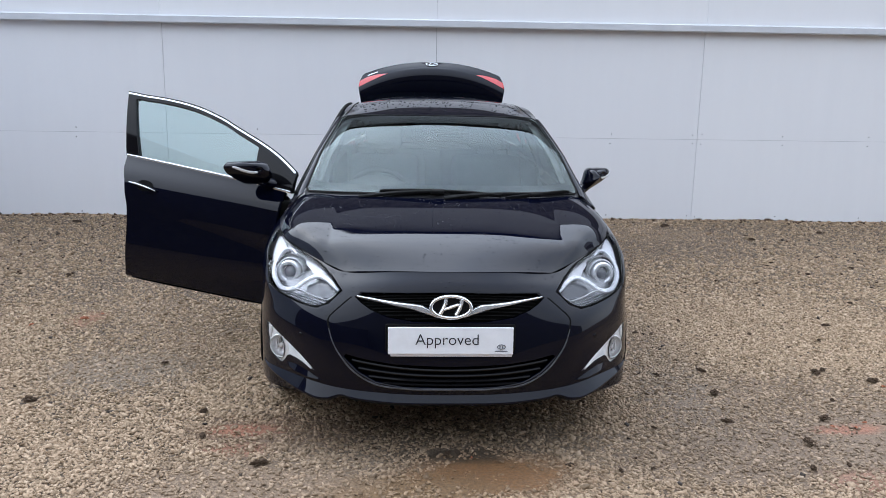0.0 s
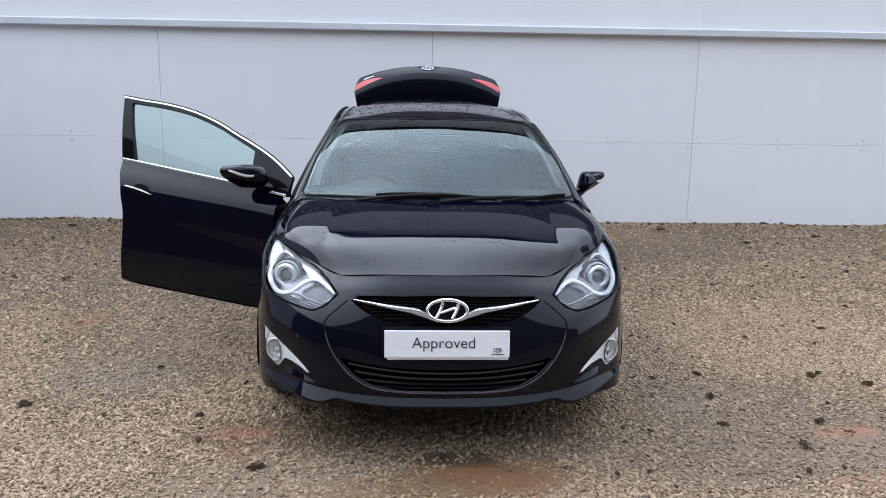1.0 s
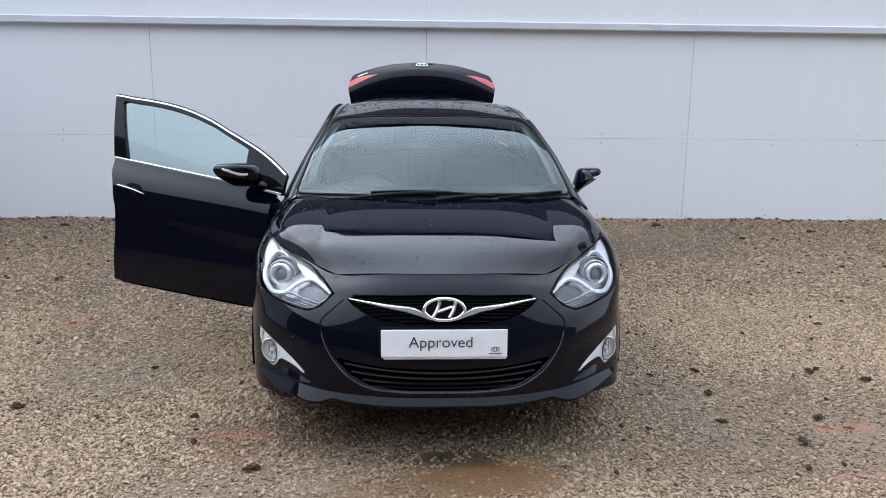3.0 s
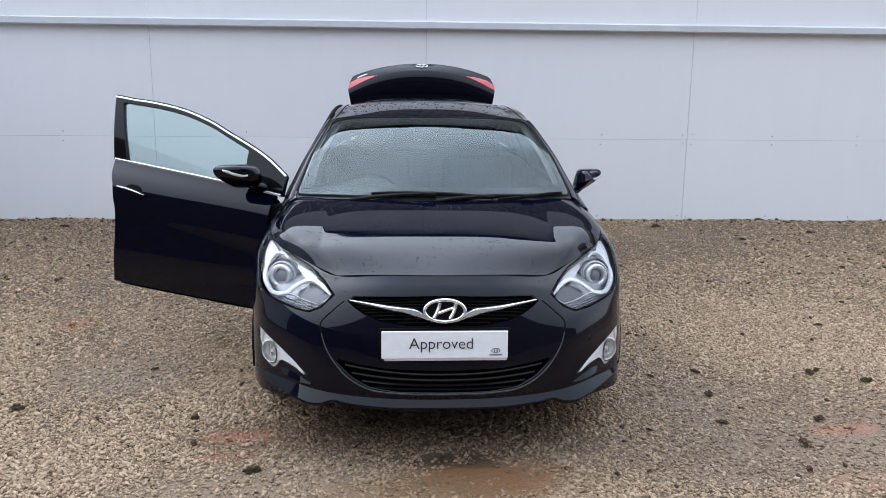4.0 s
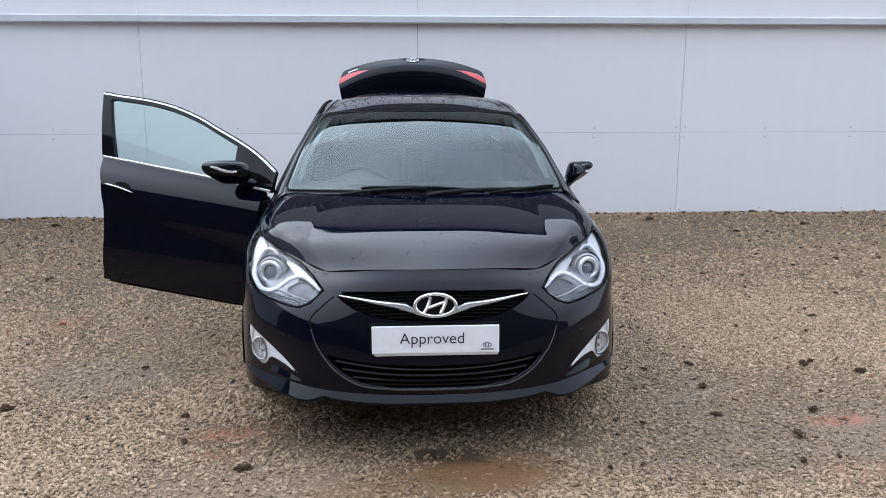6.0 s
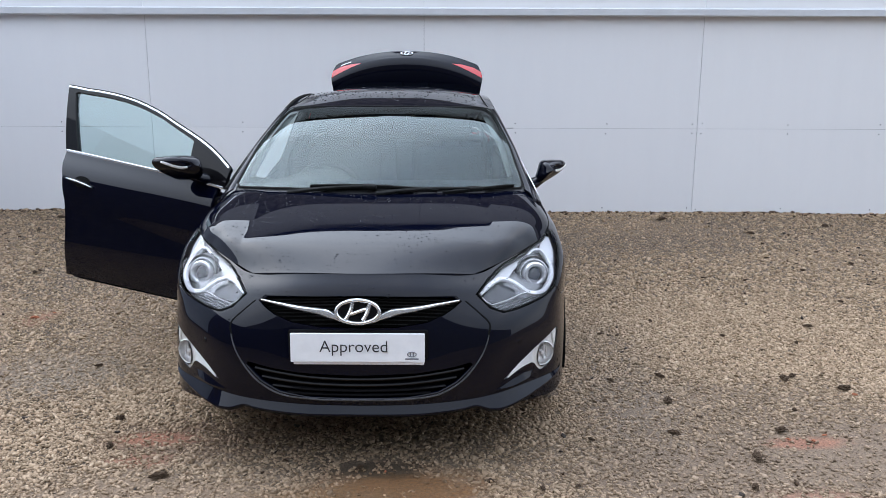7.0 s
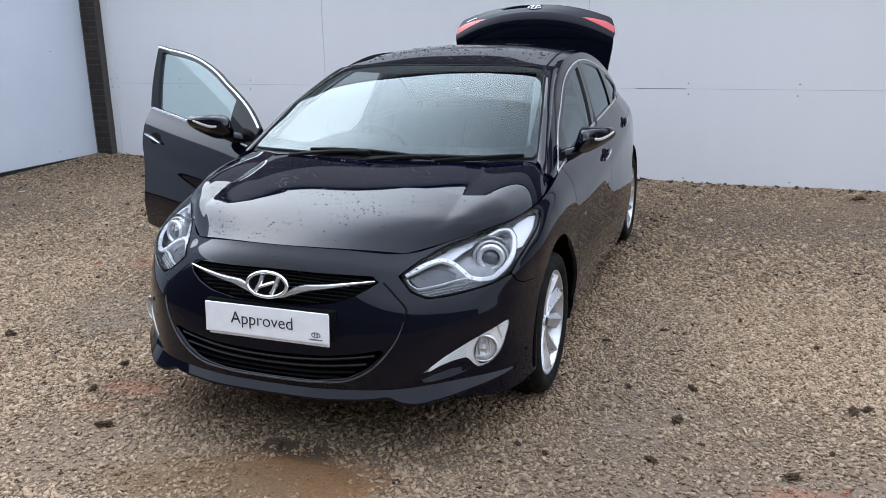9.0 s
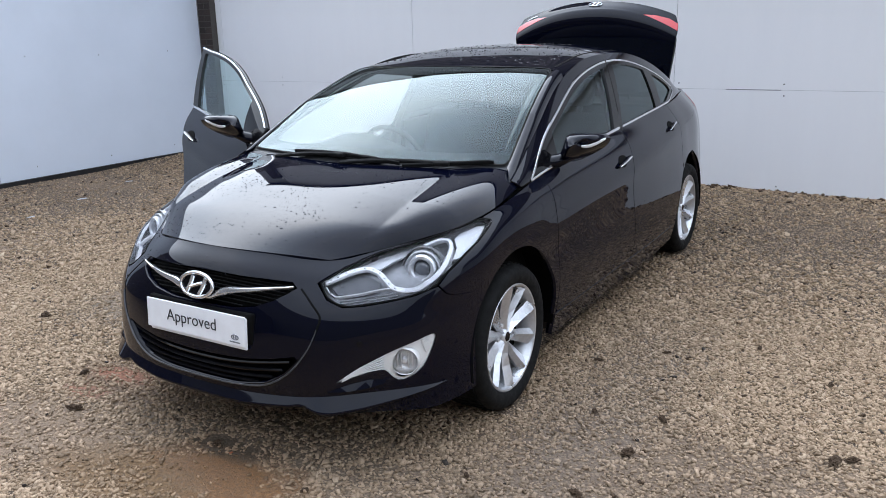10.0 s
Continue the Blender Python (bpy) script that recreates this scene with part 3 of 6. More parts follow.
# ---- panels cut from the surfaces ----
from mathutils.geometry import delaunay_2d_cdt


def inside(poly, pts):
    p = np.asarray(poly, float)
    q = np.roll(p, -1, axis=0)
    x, y = pts[:, 0:1], pts[:, 1:2]
    cross = ((p[:, 1] > y) != (q[:, 1] > y)) & (x < (q[:, 0] - p[:, 0]) * (y - p[:, 1]) / np.where(q[:, 1] == p[:, 1], 1e-12, q[:, 1] - p[:, 1]) + p[:, 0])
    return cross.sum(1) % 2 == 1


def resample(poly, step, closed=True):
    p = np.asarray(poly, float)
    out = []
    for a, b in zip(p, np.roll(p, -1, axis=0) if closed else p[1:]):
        n = max(1, int(math.ceil(np.linalg.norm(b - a) / step)))
        out += [a + (b - a) * k / n for k in range(n)]
    if not closed:
        out.append(p[-1])
    return np.array(out)


def smooth_line(points, n=40, closed=False):
    p = np.asarray(points, float)
    if closed:
        p = np.concatenate([p, p[:1]])
    k = np.concatenate([[0], np.cumsum(np.maximum(np.linalg.norm(np.diff(p, axis=0), axis=1), 1e-6))])
    f = spline(k, p)(np.linspace(0, k[-1], n + (1 if closed else 0)))
    return f[:-1] if closed else f


def normals(f, a, b, out, e=1e-3):
    n = np.cross(f(a + e, b) - f(a - e, b), f(a, b + e) - f(a, b - e))
    n /= np.maximum(np.linalg.norm(n, axis=1, keepdims=True), 1e-12)
    return n * out


def patch(name, f, outline, material, parent, scale=(1, 1), holes=(), step=0.025, lift=0.0, rim=0.012, out=1, flip=False, label="", bulge=None):
    """A panel of the surface f inside outline (in f's own two coordinates), with turned-in edges and the surface's true normals."""
    sc = np.array(scale, float)
    loops = [resample(np.asarray(l, float) * sc, step * 0.7) for l in (outline, *holes)]
    lo, hi = loops[0].min(0), loops[0].max(0)
    xs, ys = np.meshgrid(np.arange(lo[0] + step / 2, hi[0], step), np.arange(lo[1] + step / 2, hi[1], step))
    grid = np.stack([xs.ravel(), ys.ravel()], 1)
    grid[:, 0] += np.where((np.round(grid[:, 1] / step) % 2) > 0, step * 0.25, -step * 0.25)
    keep = inside(loops[0], grid)
    for l in loops[1:]:
        keep &= ~inside(l, grid)
    grid = grid[keep]
    edge_pts = np.concatenate(loops)
    if len(grid):
        near = np.array([np.min(np.hypot(*(edge_pts - g).T)) for g in grid])
        grid = grid[near > step * 0.45]
    pts, edges, start = np.concatenate([edge_pts, grid]), [], 0
    for l in loops:
        n = len(l)
        edges += [(start + i, start + (i + 1) % n) for i in range(n)]
        start += n
    v2, _, tris, *_ = delaunay_2d_cdt([Vector(p) for p in pts], edges, [], 0, 1e-6)
    v2 = np.array([tuple(v) for v in v2])
    tris = np.array([t for t in tris if len(t) == 3])
    c = v2[tris].mean(1)
    ok = inside(loops[0], c)
    for l in loops[1:]:
        ok &= ~inside(l, c)
    tris = tris[ok]
    a, b = (v2 / sc).T
    n = normals(f, a, b, out)
    p = f(a, b) + n * lift
    if bulge is not None:
        raised = lambda i, j: f(i, j) + normals(f, i, j, out) * (lift + bulge(i, j))[:, None]
        p = raised(a, b)
        n = normals(raised, a, b, out, 4e-4)
    used = np.unique(tris)
    re = -np.ones(len(p), int)
    re[used] = np.arange(len(used))
    p, n, tris = p[used], n[used], re[tris]
    # turn faces to the outside
    fn = np.cross(p[tris[:, 1]] - p[tris[:, 0]], p[tris[:, 2]] - p[tris[:, 0]])
    back = (fn * n[tris[:, 0]]).sum(1) < 0
    tris[back] = tris[back][:, ::-1]
    faces, verts, norm = [tuple(t) for t in tris], list(p), list(n)
    if rim:
        count = {}
        for t in faces:
            for i in range(3):
                e = (t[i], t[(i + 1) % 3])
                count[e] = count.get(e, 0) + 1
        open_edges = [e for e in count if (e[1], e[0]) not in count]
        for i, j in open_edges:
            k = len(verts)
            sd = np.cross(p[j] - p[i], n[i])
            sd = sd / max(np.linalg.norm(sd), 1e-9)
            ease = (n[i] + sd) / np.linalg.norm(n[i] + sd)
            verts += [p[i], p[j], p[j] - n[j] * rim, p[i] - n[i] * rim]
            norm += [ease, ease, sd, sd]
            faces.append((k, k + 3, k + 2, k + 1))
    verts, norm = np.array(verts), np.array(norm)
    if flip:
        verts, norm, faces = verts * FLIP, norm * FLIP, [t[::-1] for t in faces]
    me = mesh_of(name, verts, faces, True)
    me.normals_split_custom_set_from_vertices([tuple(v) for v in norm])
    return shape(name, me, material, parent, label)


def ribbon(name, line, normal, width, thick, material, parent, label="", flip=False, closed=False):
    """A moulding of flat-topped section along a line, standing on the surface whose normals are given."""
    p, n = np.asarray(line, float), np.asarray(normal, float)
    t = np.gradient(p, axis=0) if not closed else np.roll(p, -1, 0) - np.roll(p, 1, 0)
    s = np.cross(t, n)
    s /= np.maximum(np.linalg.norm(s, axis=1, keepdims=True), 1e-9)
    w = np.broadcast_to(np.asarray(width, float), (len(p),))[:, None]
    sect = [(-.5, -.3), (-.5, .45), (-.36, .85), (0, 1), (.36, .85), (.5, .45), (.5, -.3)]
    m = len(sect)
    v = np.stack([p + s * w * a + n * thick * b for a, b in sect], 1).reshape(-1, 3)
    fs, cnt = [], len(p)
    for i in range(cnt if closed else cnt - 1):
        for k in range(m - 1):
            a, b = i * m + k, ((i + 1) % cnt) * m + k
            fs.append((a, a + 1, b + 1, b))
    if not closed:
        fs += [tuple(range(m))[::-1], tuple((cnt - 1) * m + k for k in range(m))]
    if flip:
        v, fs = v * FLIP, [q[::-1] for q in fs]
    bm = bmesh.new()
    vs = [bm.verts.new(q) for q in v]
    for q in fs:
        bm.faces.new([vs[k] for k in q])
    bmesh.ops.recalc_face_normals(bm, faces=bm.faces[:])
    return part(name, bm, material, parent, label, smooth=True)


def on(f, pts, lift=0.0, out=1):
    """Places and normals of points given in f's coordinates."""
    q = np.asarray(pts, float)
    n = normals(f, q[:, 0], q[:, 1], out)
    return f(q[:, 0], q[:, 1]) + n * lift, n


_uy = np.linspace(0, U_KEYS[-1], 900)
_my = RINGS[2](_uy)[:, 1]


def u_at(y):
    """Metres round the shell at which the flank reaches y."""
    return np.interp(y, _my[60:-60], _uy[60:-60])


def uw(y, z):
    """Shell coordinates of a place on the flank, by y and z."""
    u = float(u_at(y))
    for _ in range(3):
        w = np.linspace(0, 1, 101)
        p = body(np.full(101, u), w)
        v = float(np.interp(z, p[:, 2], w))
        u += y - float(np.interp(v, w, p[:, 1]))
    return u, v


def arc(cy, cz, r, a0, a1, n=26):
    return [uw(cy + r * math.cos(q), cz + r * math.sin(q)) for q in np.linspace(radians(a0), radians(a1), n)]

# ---- the car ----
car = tagged(new("car"), label="rain-wet black saloon car, driver's door open, boot lid raised", category="car")
S = (1, W_SPAN)
WB, AX_Z, ARCH = 2.77, 0.335, 0.372
hull = lambda *a, **k: patch(*a, scale=S, **k)

# lamp, fog-lamp and grille outlines on the shell (u, w)
LAMP = [(.513, .755), (.56, .84), (.60, .905), (.68, .956), (.76, .980), (.90, .992), (1.05, .996), (1.18, .997), (1.27, .991), (1.338, .932), (1.20, .845), (1.075, .788), (.985, .738),
        (.93, .676), (.86, .643), (.76, .622), (.68, .608), (.61, .604), (.556, .645)]
FOG = [(.57, .208), (.645, .268), (.70, .30), (.774, .336), (.86, .366), (.955, .386), (.945, .30), (.905, .222), (.865, .195), (.825, .188), (.795, .212), (.765, .25), (.72, .252), (.67, .24)]
GRILLE_HALF = [(0, .512), (.15, .517), (.27, .548), (.345, .598), (.395, .65), (.432, .70), (.408, .748), (.20, .736), (0, .735)]
INTAKE_HALF = [(0, .145), (.18, .15), (.30, .178), (.37, .235), (.435, .318), (.425, .335), (.335, .312), (.23, .296), (0, .286)]


def both(half):
    return [p for p in half] + [(-u, w) for u, w in half[::-1] if u > 1e-6]


mirrored = lambda pts: [(-u, w) for u, w in pts]
GRILLE, INTAKE = both(GRILLE_HALF), both(INTAKE_HALF)
lamp_s, fog_s = smooth_line(LAMP, 70, True), smooth_line(FOG, 70, True)
front_arch = arc(0, AX_Z, ARCH, 180, 110, 16)
# bumper: nose between the arches, below hood and lamps
right_edge = [tuple(uw(-0.345, 0.24))] + front_arch[4:13] + [(1.12, .545), (1.03, .57), (.985, .60), (.945, .66)]
lamp_low = [(.915, .655), (.86, .631), (.76, .610), (.68, .596), (.605, .590), (.545, .635), (.499, .752), (.548, .85), (.59, .916), (.67, .966), (.76, .989), (.90, .998), (.80, .9995), (.66, .997), (.53, .997), (.47, .997)]
half = [(0, .06), (.3, .06), (.455, .058), (.52, .02), (.70, .03), (.95, .035)] + right_edge + lamp_low + [(.25, .997), (0, .997)]
bumper = hull("front_bumper", body, both(half), PAINT, car, holes=[GRILLE, INTAKE, fog_s, mirrored(fog_s)], step=0.022, rim=0.03, label="glossy black front bumper")

# hood
hood_b = np.linspace(0, 1, 24)
hood_out = [(a, .003) for a in np.linspace(-.996, .99, 30)] + [(.998, b) for b in hood_b[1:-1]] + [(a, .985) for a in np.linspace(.992, -.992, 30)] + [(-.998, b) for b in hood_b[1:-1][::-1]]
hood_panel = patch("hood", hood, hood_out, PAINT, car, scale=(.75, .85), step=0.0125, rim=0.02, out=1, label="glossy black hood beaded with rain")

# front wings, doors and rear quarters
DOOR_F, DOOR_B, RDOOR_B = .40, 1.465, 2.52
DOOR_FOOT = .306
rear_edge = lambda z: float(np.interp(z, (.25, .35, .55, .75, .88, .96, 1.02), (1.475, 1.450, 1.435, 1.442, 1.478, 1.528, 1.548)))


def flank_line(y, z0, z1, n=8, lean=0.0):
    return [uw(y + lean * (z - 0.6), z) for z in np.linspace(z0, z1, n)]


def wing(flip):
    top_edge = [(u, .993) for u in np.linspace(u_at(.40), 1.29, 12)]
    lamp_side = [(1.345, .940), (1.209, .838), (1.081, .781), (.990, .731), (.950, .668)]
    return hull("front_wing", body, lamp_side + [(.988, .604), (1.032, .574), (1.121, .549)] + arc(0, AX_Z, ARCH, 131, 2, 26) +
                [uw(.375, .30), uw(DOOR_F - .01, .30)] + flank_line(DOOR_F - .006, .31, .93, 10) + top_edge,
                PAINT, car, step=0.024, rim=0.02, flip=flip, label="glossy black front wing")


for flip in (False, True):
    wing(flip)


def door_outline(y0, y1):
    return [uw(y0 + .02, DOOR_FOOT)] + [uw(y, DOOR_FOOT - .004) for y in np.linspace(y0 + .1, y1 - .1, 8)] + [uw(rear_edge(z) - .003, z) for z in np.linspace(DOOR_FOOT, .985, 22)] + \
        [(float(u_at(y)), .996) for y in np.linspace(1.535, y0 + .02, 24)] + flank_line(y0, .93, .32, 12)


rear_out = [uw(y, DOOR_FOOT - .004) for y in np.linspace(1.49, 2.3, 9)] + arc(WB, AX_Z, ARCH + .012, 188, 128, 14) + flank_line(RDOOR_B, .66, 1.045, 8) + \
    [(float(u_at(y)), .996) for y in np.linspace(RDOOR_B - .02, 1.56, 24)] + [uw(rear_edge(z) + .004, z) for z in np.linspace(.985, .30, 22)]
quarter_out = arc(WB, AX_Z, ARCH, 126, 0, 26) + [uw(WB + .40, .26)] + [(u, .04) for u in np.linspace(u_at(3.3), U_KEYS[-1] - .02, 16)] + [(u, .99) for u in np.linspace(U_KEYS[-1] - .02, u_at(RDOOR_B + .01), 30)] + \
    flank_line(RDOOR_B + .006, 1.04, .68, 8)
for flip in (False, True):
    rear_door = hull("rear_door", body, rear_out, PAINT, car, step=0.03, rim=0.02, flip=flip, label="glossy black rear door")
    tail_lamp = [(u_at(3.52), .80), (u_at(3.60), .70), (u_at(3.72), .74), (u_at(3.70), .93), (u_at(3.5), .95)]
    hull("rear_quarter", body, quarter_out, PAINT, car, holes=[tail_lamp], step=0.035, rim=0.02, flip=flip, label="glossy black rear quarter")
    hull("rear_lamp", body, tail_lamp, REDLENS, car, step=0.03, rim=0.01, lift=.002, flip=flip, label="red rear lamp")
    # sill
    hull("sill", body, [uw(.40, .19), *[uw(y, .19) for y in np.linspace(.6, 2.2, 8)], uw(2.36, .2), uw(2.38, .297), *[uw(y, .296) for y in np.linspace(2.2, .6, 8)], uw(.40, .294)], PAINT, car, step=0.03, rim=0.03, flip=flip)

# the dark structure behind the gaps: nose beam, inner wings and floor
nose_poly = both([(0, .05), (.5, .05), (.98, .06), (1.05, .3), (1.10, .52), (1.0, .60), (.9, .60), (.6, .58), (.5, .75), (.5, .95), (0, .97)])
hull("inner_nose", body, nose_poly, GAP, car, step=0.05, lift=-0.055, rim=0, holes=[both([(0, .2), (.3, .24), (.4, .32), (0, .28)])])
floor_pan = box((-.60, -.50, .17), (.60, 3.6, .23), 0.02)
part("floor_pan", floor_pan, GAP, car)
for flip in (False, True):
    q = -1 if flip else 1
    for cy in (0, WB):
        liner = bmesh.new()
        pr = []
        for t in np.linspace(radians(-12), radians(192), 24):
            pr.append([liner.verts.new((q * x, cy + r * math.cos(t), AX_Z + r * math.sin(t))) for x, r in ((.885 if cy == 0 else .838, ARCH + .004), (.82, ARCH + .03), (.55, ARCH + .03), (.54, .05))])
        for a, b in zip(pr, pr[1:]):
            for k in range(3):
                liner.faces.new((a[k], a[k + 1], b[k + 1], b[k]))
        part("wheel_liner", liner, GAP, car)
    part("inner_wing", box((q * .50, -.30, .45), (q * .76, .40, .78), 0.03), GAP, car)

# front spoiler lip: a sloped ledge that runs out to a point beside each wheel
def at_height(u, z):
    """The shell's w at a height near its foot."""
    ws = np.linspace(0, .3, 25)
    zs = np.stack([body(u, np.full(len(u), k))[:, 2] for k in ws], 1)
    return np.array([np.interp(q, row, ws) for q, row in zip(z, zs)])


def lip_surface(u, t):
    """t runs from the ledge's upper edge out and down to its nose, then under."""
    u, t = np.broadcast_arrays(np.asarray(u, float).ravel(), np.asarray(t, float).ravel())
    a = np.abs(u)
    z_up = spline((0, .25, .37, .46, .58, .80, .92, 1.02), (.302, .305, .309, .314, .321, .322, .320, .316))(a)[:, 0]
    z_low = spline((0, .30, .40, .44, .50, .54, .62, .70, .80, .90, 1.02), (.272, .276, .284, .290, .272, .268, .274, .281, .292, .304, .3155))(a)[:, 0]
    out_d = .74 * (z_up - z_low)
    q, under = np.clip(t / .72, 0, 1), np.clip((t - .72) / .28, 0, 1)
    z = z_up + (z_low - z_up) * q
    p = body(u, at_height(u, z))
    n = normals(body, u, np.full(len(u), .12), 1)
    n[:, 2] = 0
    n /= np.linalg.norm(n, axis=1, keepdims=True)
    round_nose = np.sin(under * math.pi * .5)
    p = p + n * (out_d * q - .045 * under ** 2 + .001)[:, None]
    p[:, 2] -= .022 * round_nose * np.clip((1.02 - a) / .2, 0, 1)
    return p


us = np.linspace(-1.015, 1.015, 120)
lip = patch("spoiler_lip", lip_surface, [(u, 1.0) for u in us] + [(u, 0.0) for u in us[::-1]], PAINT, car, scale=(1, -.13), step=0.012, rim=0.03, out=-1, label="glossy black lower lip of the bumper")

# grille: black mesh recess, slats, chrome wing bar and round badge
hull("grille_back", body, both([(0, .515), (.15, .52), (.27, .55), (.345, .60), (.43, .70), (.408, .745), (0, .732)]), GAP, car, step=0.03, lift=-0.034, rim=0)
for w0 in np.linspace(.535, .72, 8):
    span = np.interp(w0, (.512, .55, .60, .65, .70, .735), (.10, .275, .345, .395, .43, .41)) - .012
    us = np.linspace(-span, span, 40)
    p, n = on(body, np.stack([us, np.full(40, w0)], 1), -0.026)
    ribbon("grille_bar", p, n, .0045, .006, RUBBER, car)
us = np.linspace(-1, 1, 61)
bar_u = us * .418
bar_w = np.interp(np.abs(bar_u), (0, .06, .105, .15, .25, .418), (.548, .556, .592, .618, .645, .702))
p, n = on(body, np.stack([bar_u, bar_w], 1), -0.004)
width = np.interp(np.abs(bar_u), (0, .07, .12, .2, .418), (.016, .017, .030, .022, .006))
ribbon("grille_wing_bar", p, n, width, .012, CHROME, car, "chrome wing-shaped bar across the grille")

BADGE = body(0.0, .617)[0]
badge_n = normals(body, np.array([0.0]), np.array([.617]), 1)[0]
tiltx = math.degrees(math.atan2(badge_n[2], -badge_n[1]))
badge_m = Matrix.Translation(Vector(BADGE) + Vector(badge_n) * 0.02) @ pose(0, 0, 0, -tiltx)
badge = part("badge", lathe([(.0, .002), (.066, .002), (.070, .006), (.070, .012), (0, .012)], 40, badge_m @ Matrix.Diagonal((1.16, 1, .62, 1))), GLOSSBLACK, car, "oval chrome badge")
ell = [badge_m @ Vector((.083 * math.cos(q), 0, .0445 * math.sin(q))) for q in np.linspace(0, 2 * math.pi, 56, endpoint=False)]
part("badge_ring", tube(ell, .0075, 10, True, up=tuple(badge_n)), CHROME, badge, smooth=True)
for pts in (((-.046, -.030), (-.020, .033)), ((.020, -.033), (.046, .030))):
    a, b = pts
    cv = [badge_m @ Vector((a[0] + (b[0] - a[0]) * k + .004 * math.sin(k * math.pi), -.001, a[1] + (b[1] - a[1]) * k)) for k in np.linspace(0, 1, 8)]
    part("badge_stroke", tube(cv, .0085, 8, up=tuple(badge_n)), CHROME, badge, smooth=True)
cv = [badge_m @ Vector((-.034 + .068 * k, -.001, -.004 + .008 * k + .006 * math.sin((k - .5) * 3))) for k in np.linspace(0, 1, 8)]
part("badge_stroke", tube(cv, .0075, 8, up=tuple(badge_n)), CHROME, badge, smooth=True)

# lower intake
intake_in = both([(0, .14), (.18, .145), (.31, .175), (.38, .235), (.445, .318), (.43, .34), (.335, .317), (.23, .30), (0, .29)])
hull("intake_back", body, intake_in, GAP, car, step=0.03, lift=-0.05, rim=0)
for w0, amp in ((.262, .045), (.228, .040), (.194, .030), (.165, .02)):
    span = np.interp(w0, (.145, .178, .235, .318), (.215, .305, .375, .44)) + .004
    us = np.linspace(-span, span, 50)
    p, n = on(body, np.stack([us, w0 + amp * (np.abs(us) / .42) ** 2], 1), -0.022)
    ribbon("intake_slat", p, n, .013, .016, GLOSSBLACK, car, "gloss black slat")
vee = [(0, .139), (.18, .145), (.306, .170), (.371, .222), (.435, .305), (.49, .40), (.515, .47), (.528, .525)]
vline = smooth_line(vee + [(.49, .615), (.447, .70)], 60)
for flip in (False, True):
    p, n = on(body, vline[:44], 0.001)
    ribbon("intake_trim", p, n, np.interp(np.arange(44), (0, 30, 43), (.007, .006, .003)), .004, DARKTRIM, car, "grey edge trim of the lower intake", flip=flip)
    p, n = on(body, vline[42:], -0.0015)
    ribbon("bumper_seam", p, n, .008, .003, GAP, car, flip=flip)

# number plates: two white boards one behind the other, set on the bumper
plate_at = Vector((0, -.915, .540))
pm = Matrix.Translation(plate_at) @ pose(0, 0, 0, -4, 0, 0)
plate = part("plate", box((-.26, -.008, -.058), (.26, -.001, .058), 0.004, pm), PLATE, car, "white show plate with a printed word")
part("under_plate", box((-.250, -.001, -.069), (.257, .010, .050), 0.004, pm), PLATE, plate)
part("plate_holder", box((-.272, .014, -.052), (.272, .04, .064), 0.008, pm), GAP, plate)
txt = bpy.data.curves.new("word", "FONT")
txt.body, txt.size, txt.align_x, txt.align_y, txt.extrude = "Approved", 0.066, "CENTER", "CENTER", 0.0006
txt.offset = -0.0004
txt_ob = new("word", txt)
txt_me = bpy.data.meshes.new_from_object(txt_ob)
bpy.data.objects.remove(txt_ob)
bpy.data.curves.remove(txt)
txt_me.transform(pm @ Matrix.Translation((-.014, -.0095, .004)) @ pose(0, 0, 0, 90) @ Matrix.Diagonal((1, 1, 1, 1)))
shape("word", txt_me, INK, plate, "dark printed word")
small = [pm @ Vector((.210 + .017 * math.cos(q), -.009, -.024 + .009 * math.sin(q))) for q in np.linspace(0, 2 * math.pi, 28, endpoint=False)]
part("small_mark", tube(small, .0018, 6, True, up=(0, 1, 0)), GREYINK, plate)
part("small_mark", box((.202, -.0092, -.030), (.207, -.0085, -.018), 0, pm), GREYINK, plate)
part("small_mark", box((.213, -.0092, -.030), (.218, -.0085, -.018), 0, pm), GREYINK, plate)
part("small_mark", box((.184, -.0092, -.045), (.236, -.0085, -.040), 0, pm), GREYINK, plate)

# ---- headlamps ----
lamp_c = np.mean(lamp_s, 0)
shrunk = lambda pts, c, k: [(c[0] + (u - c[0]) * k, c[1] + (w - c[1]) * k) for u, w in pts]
BOWL = 0.055


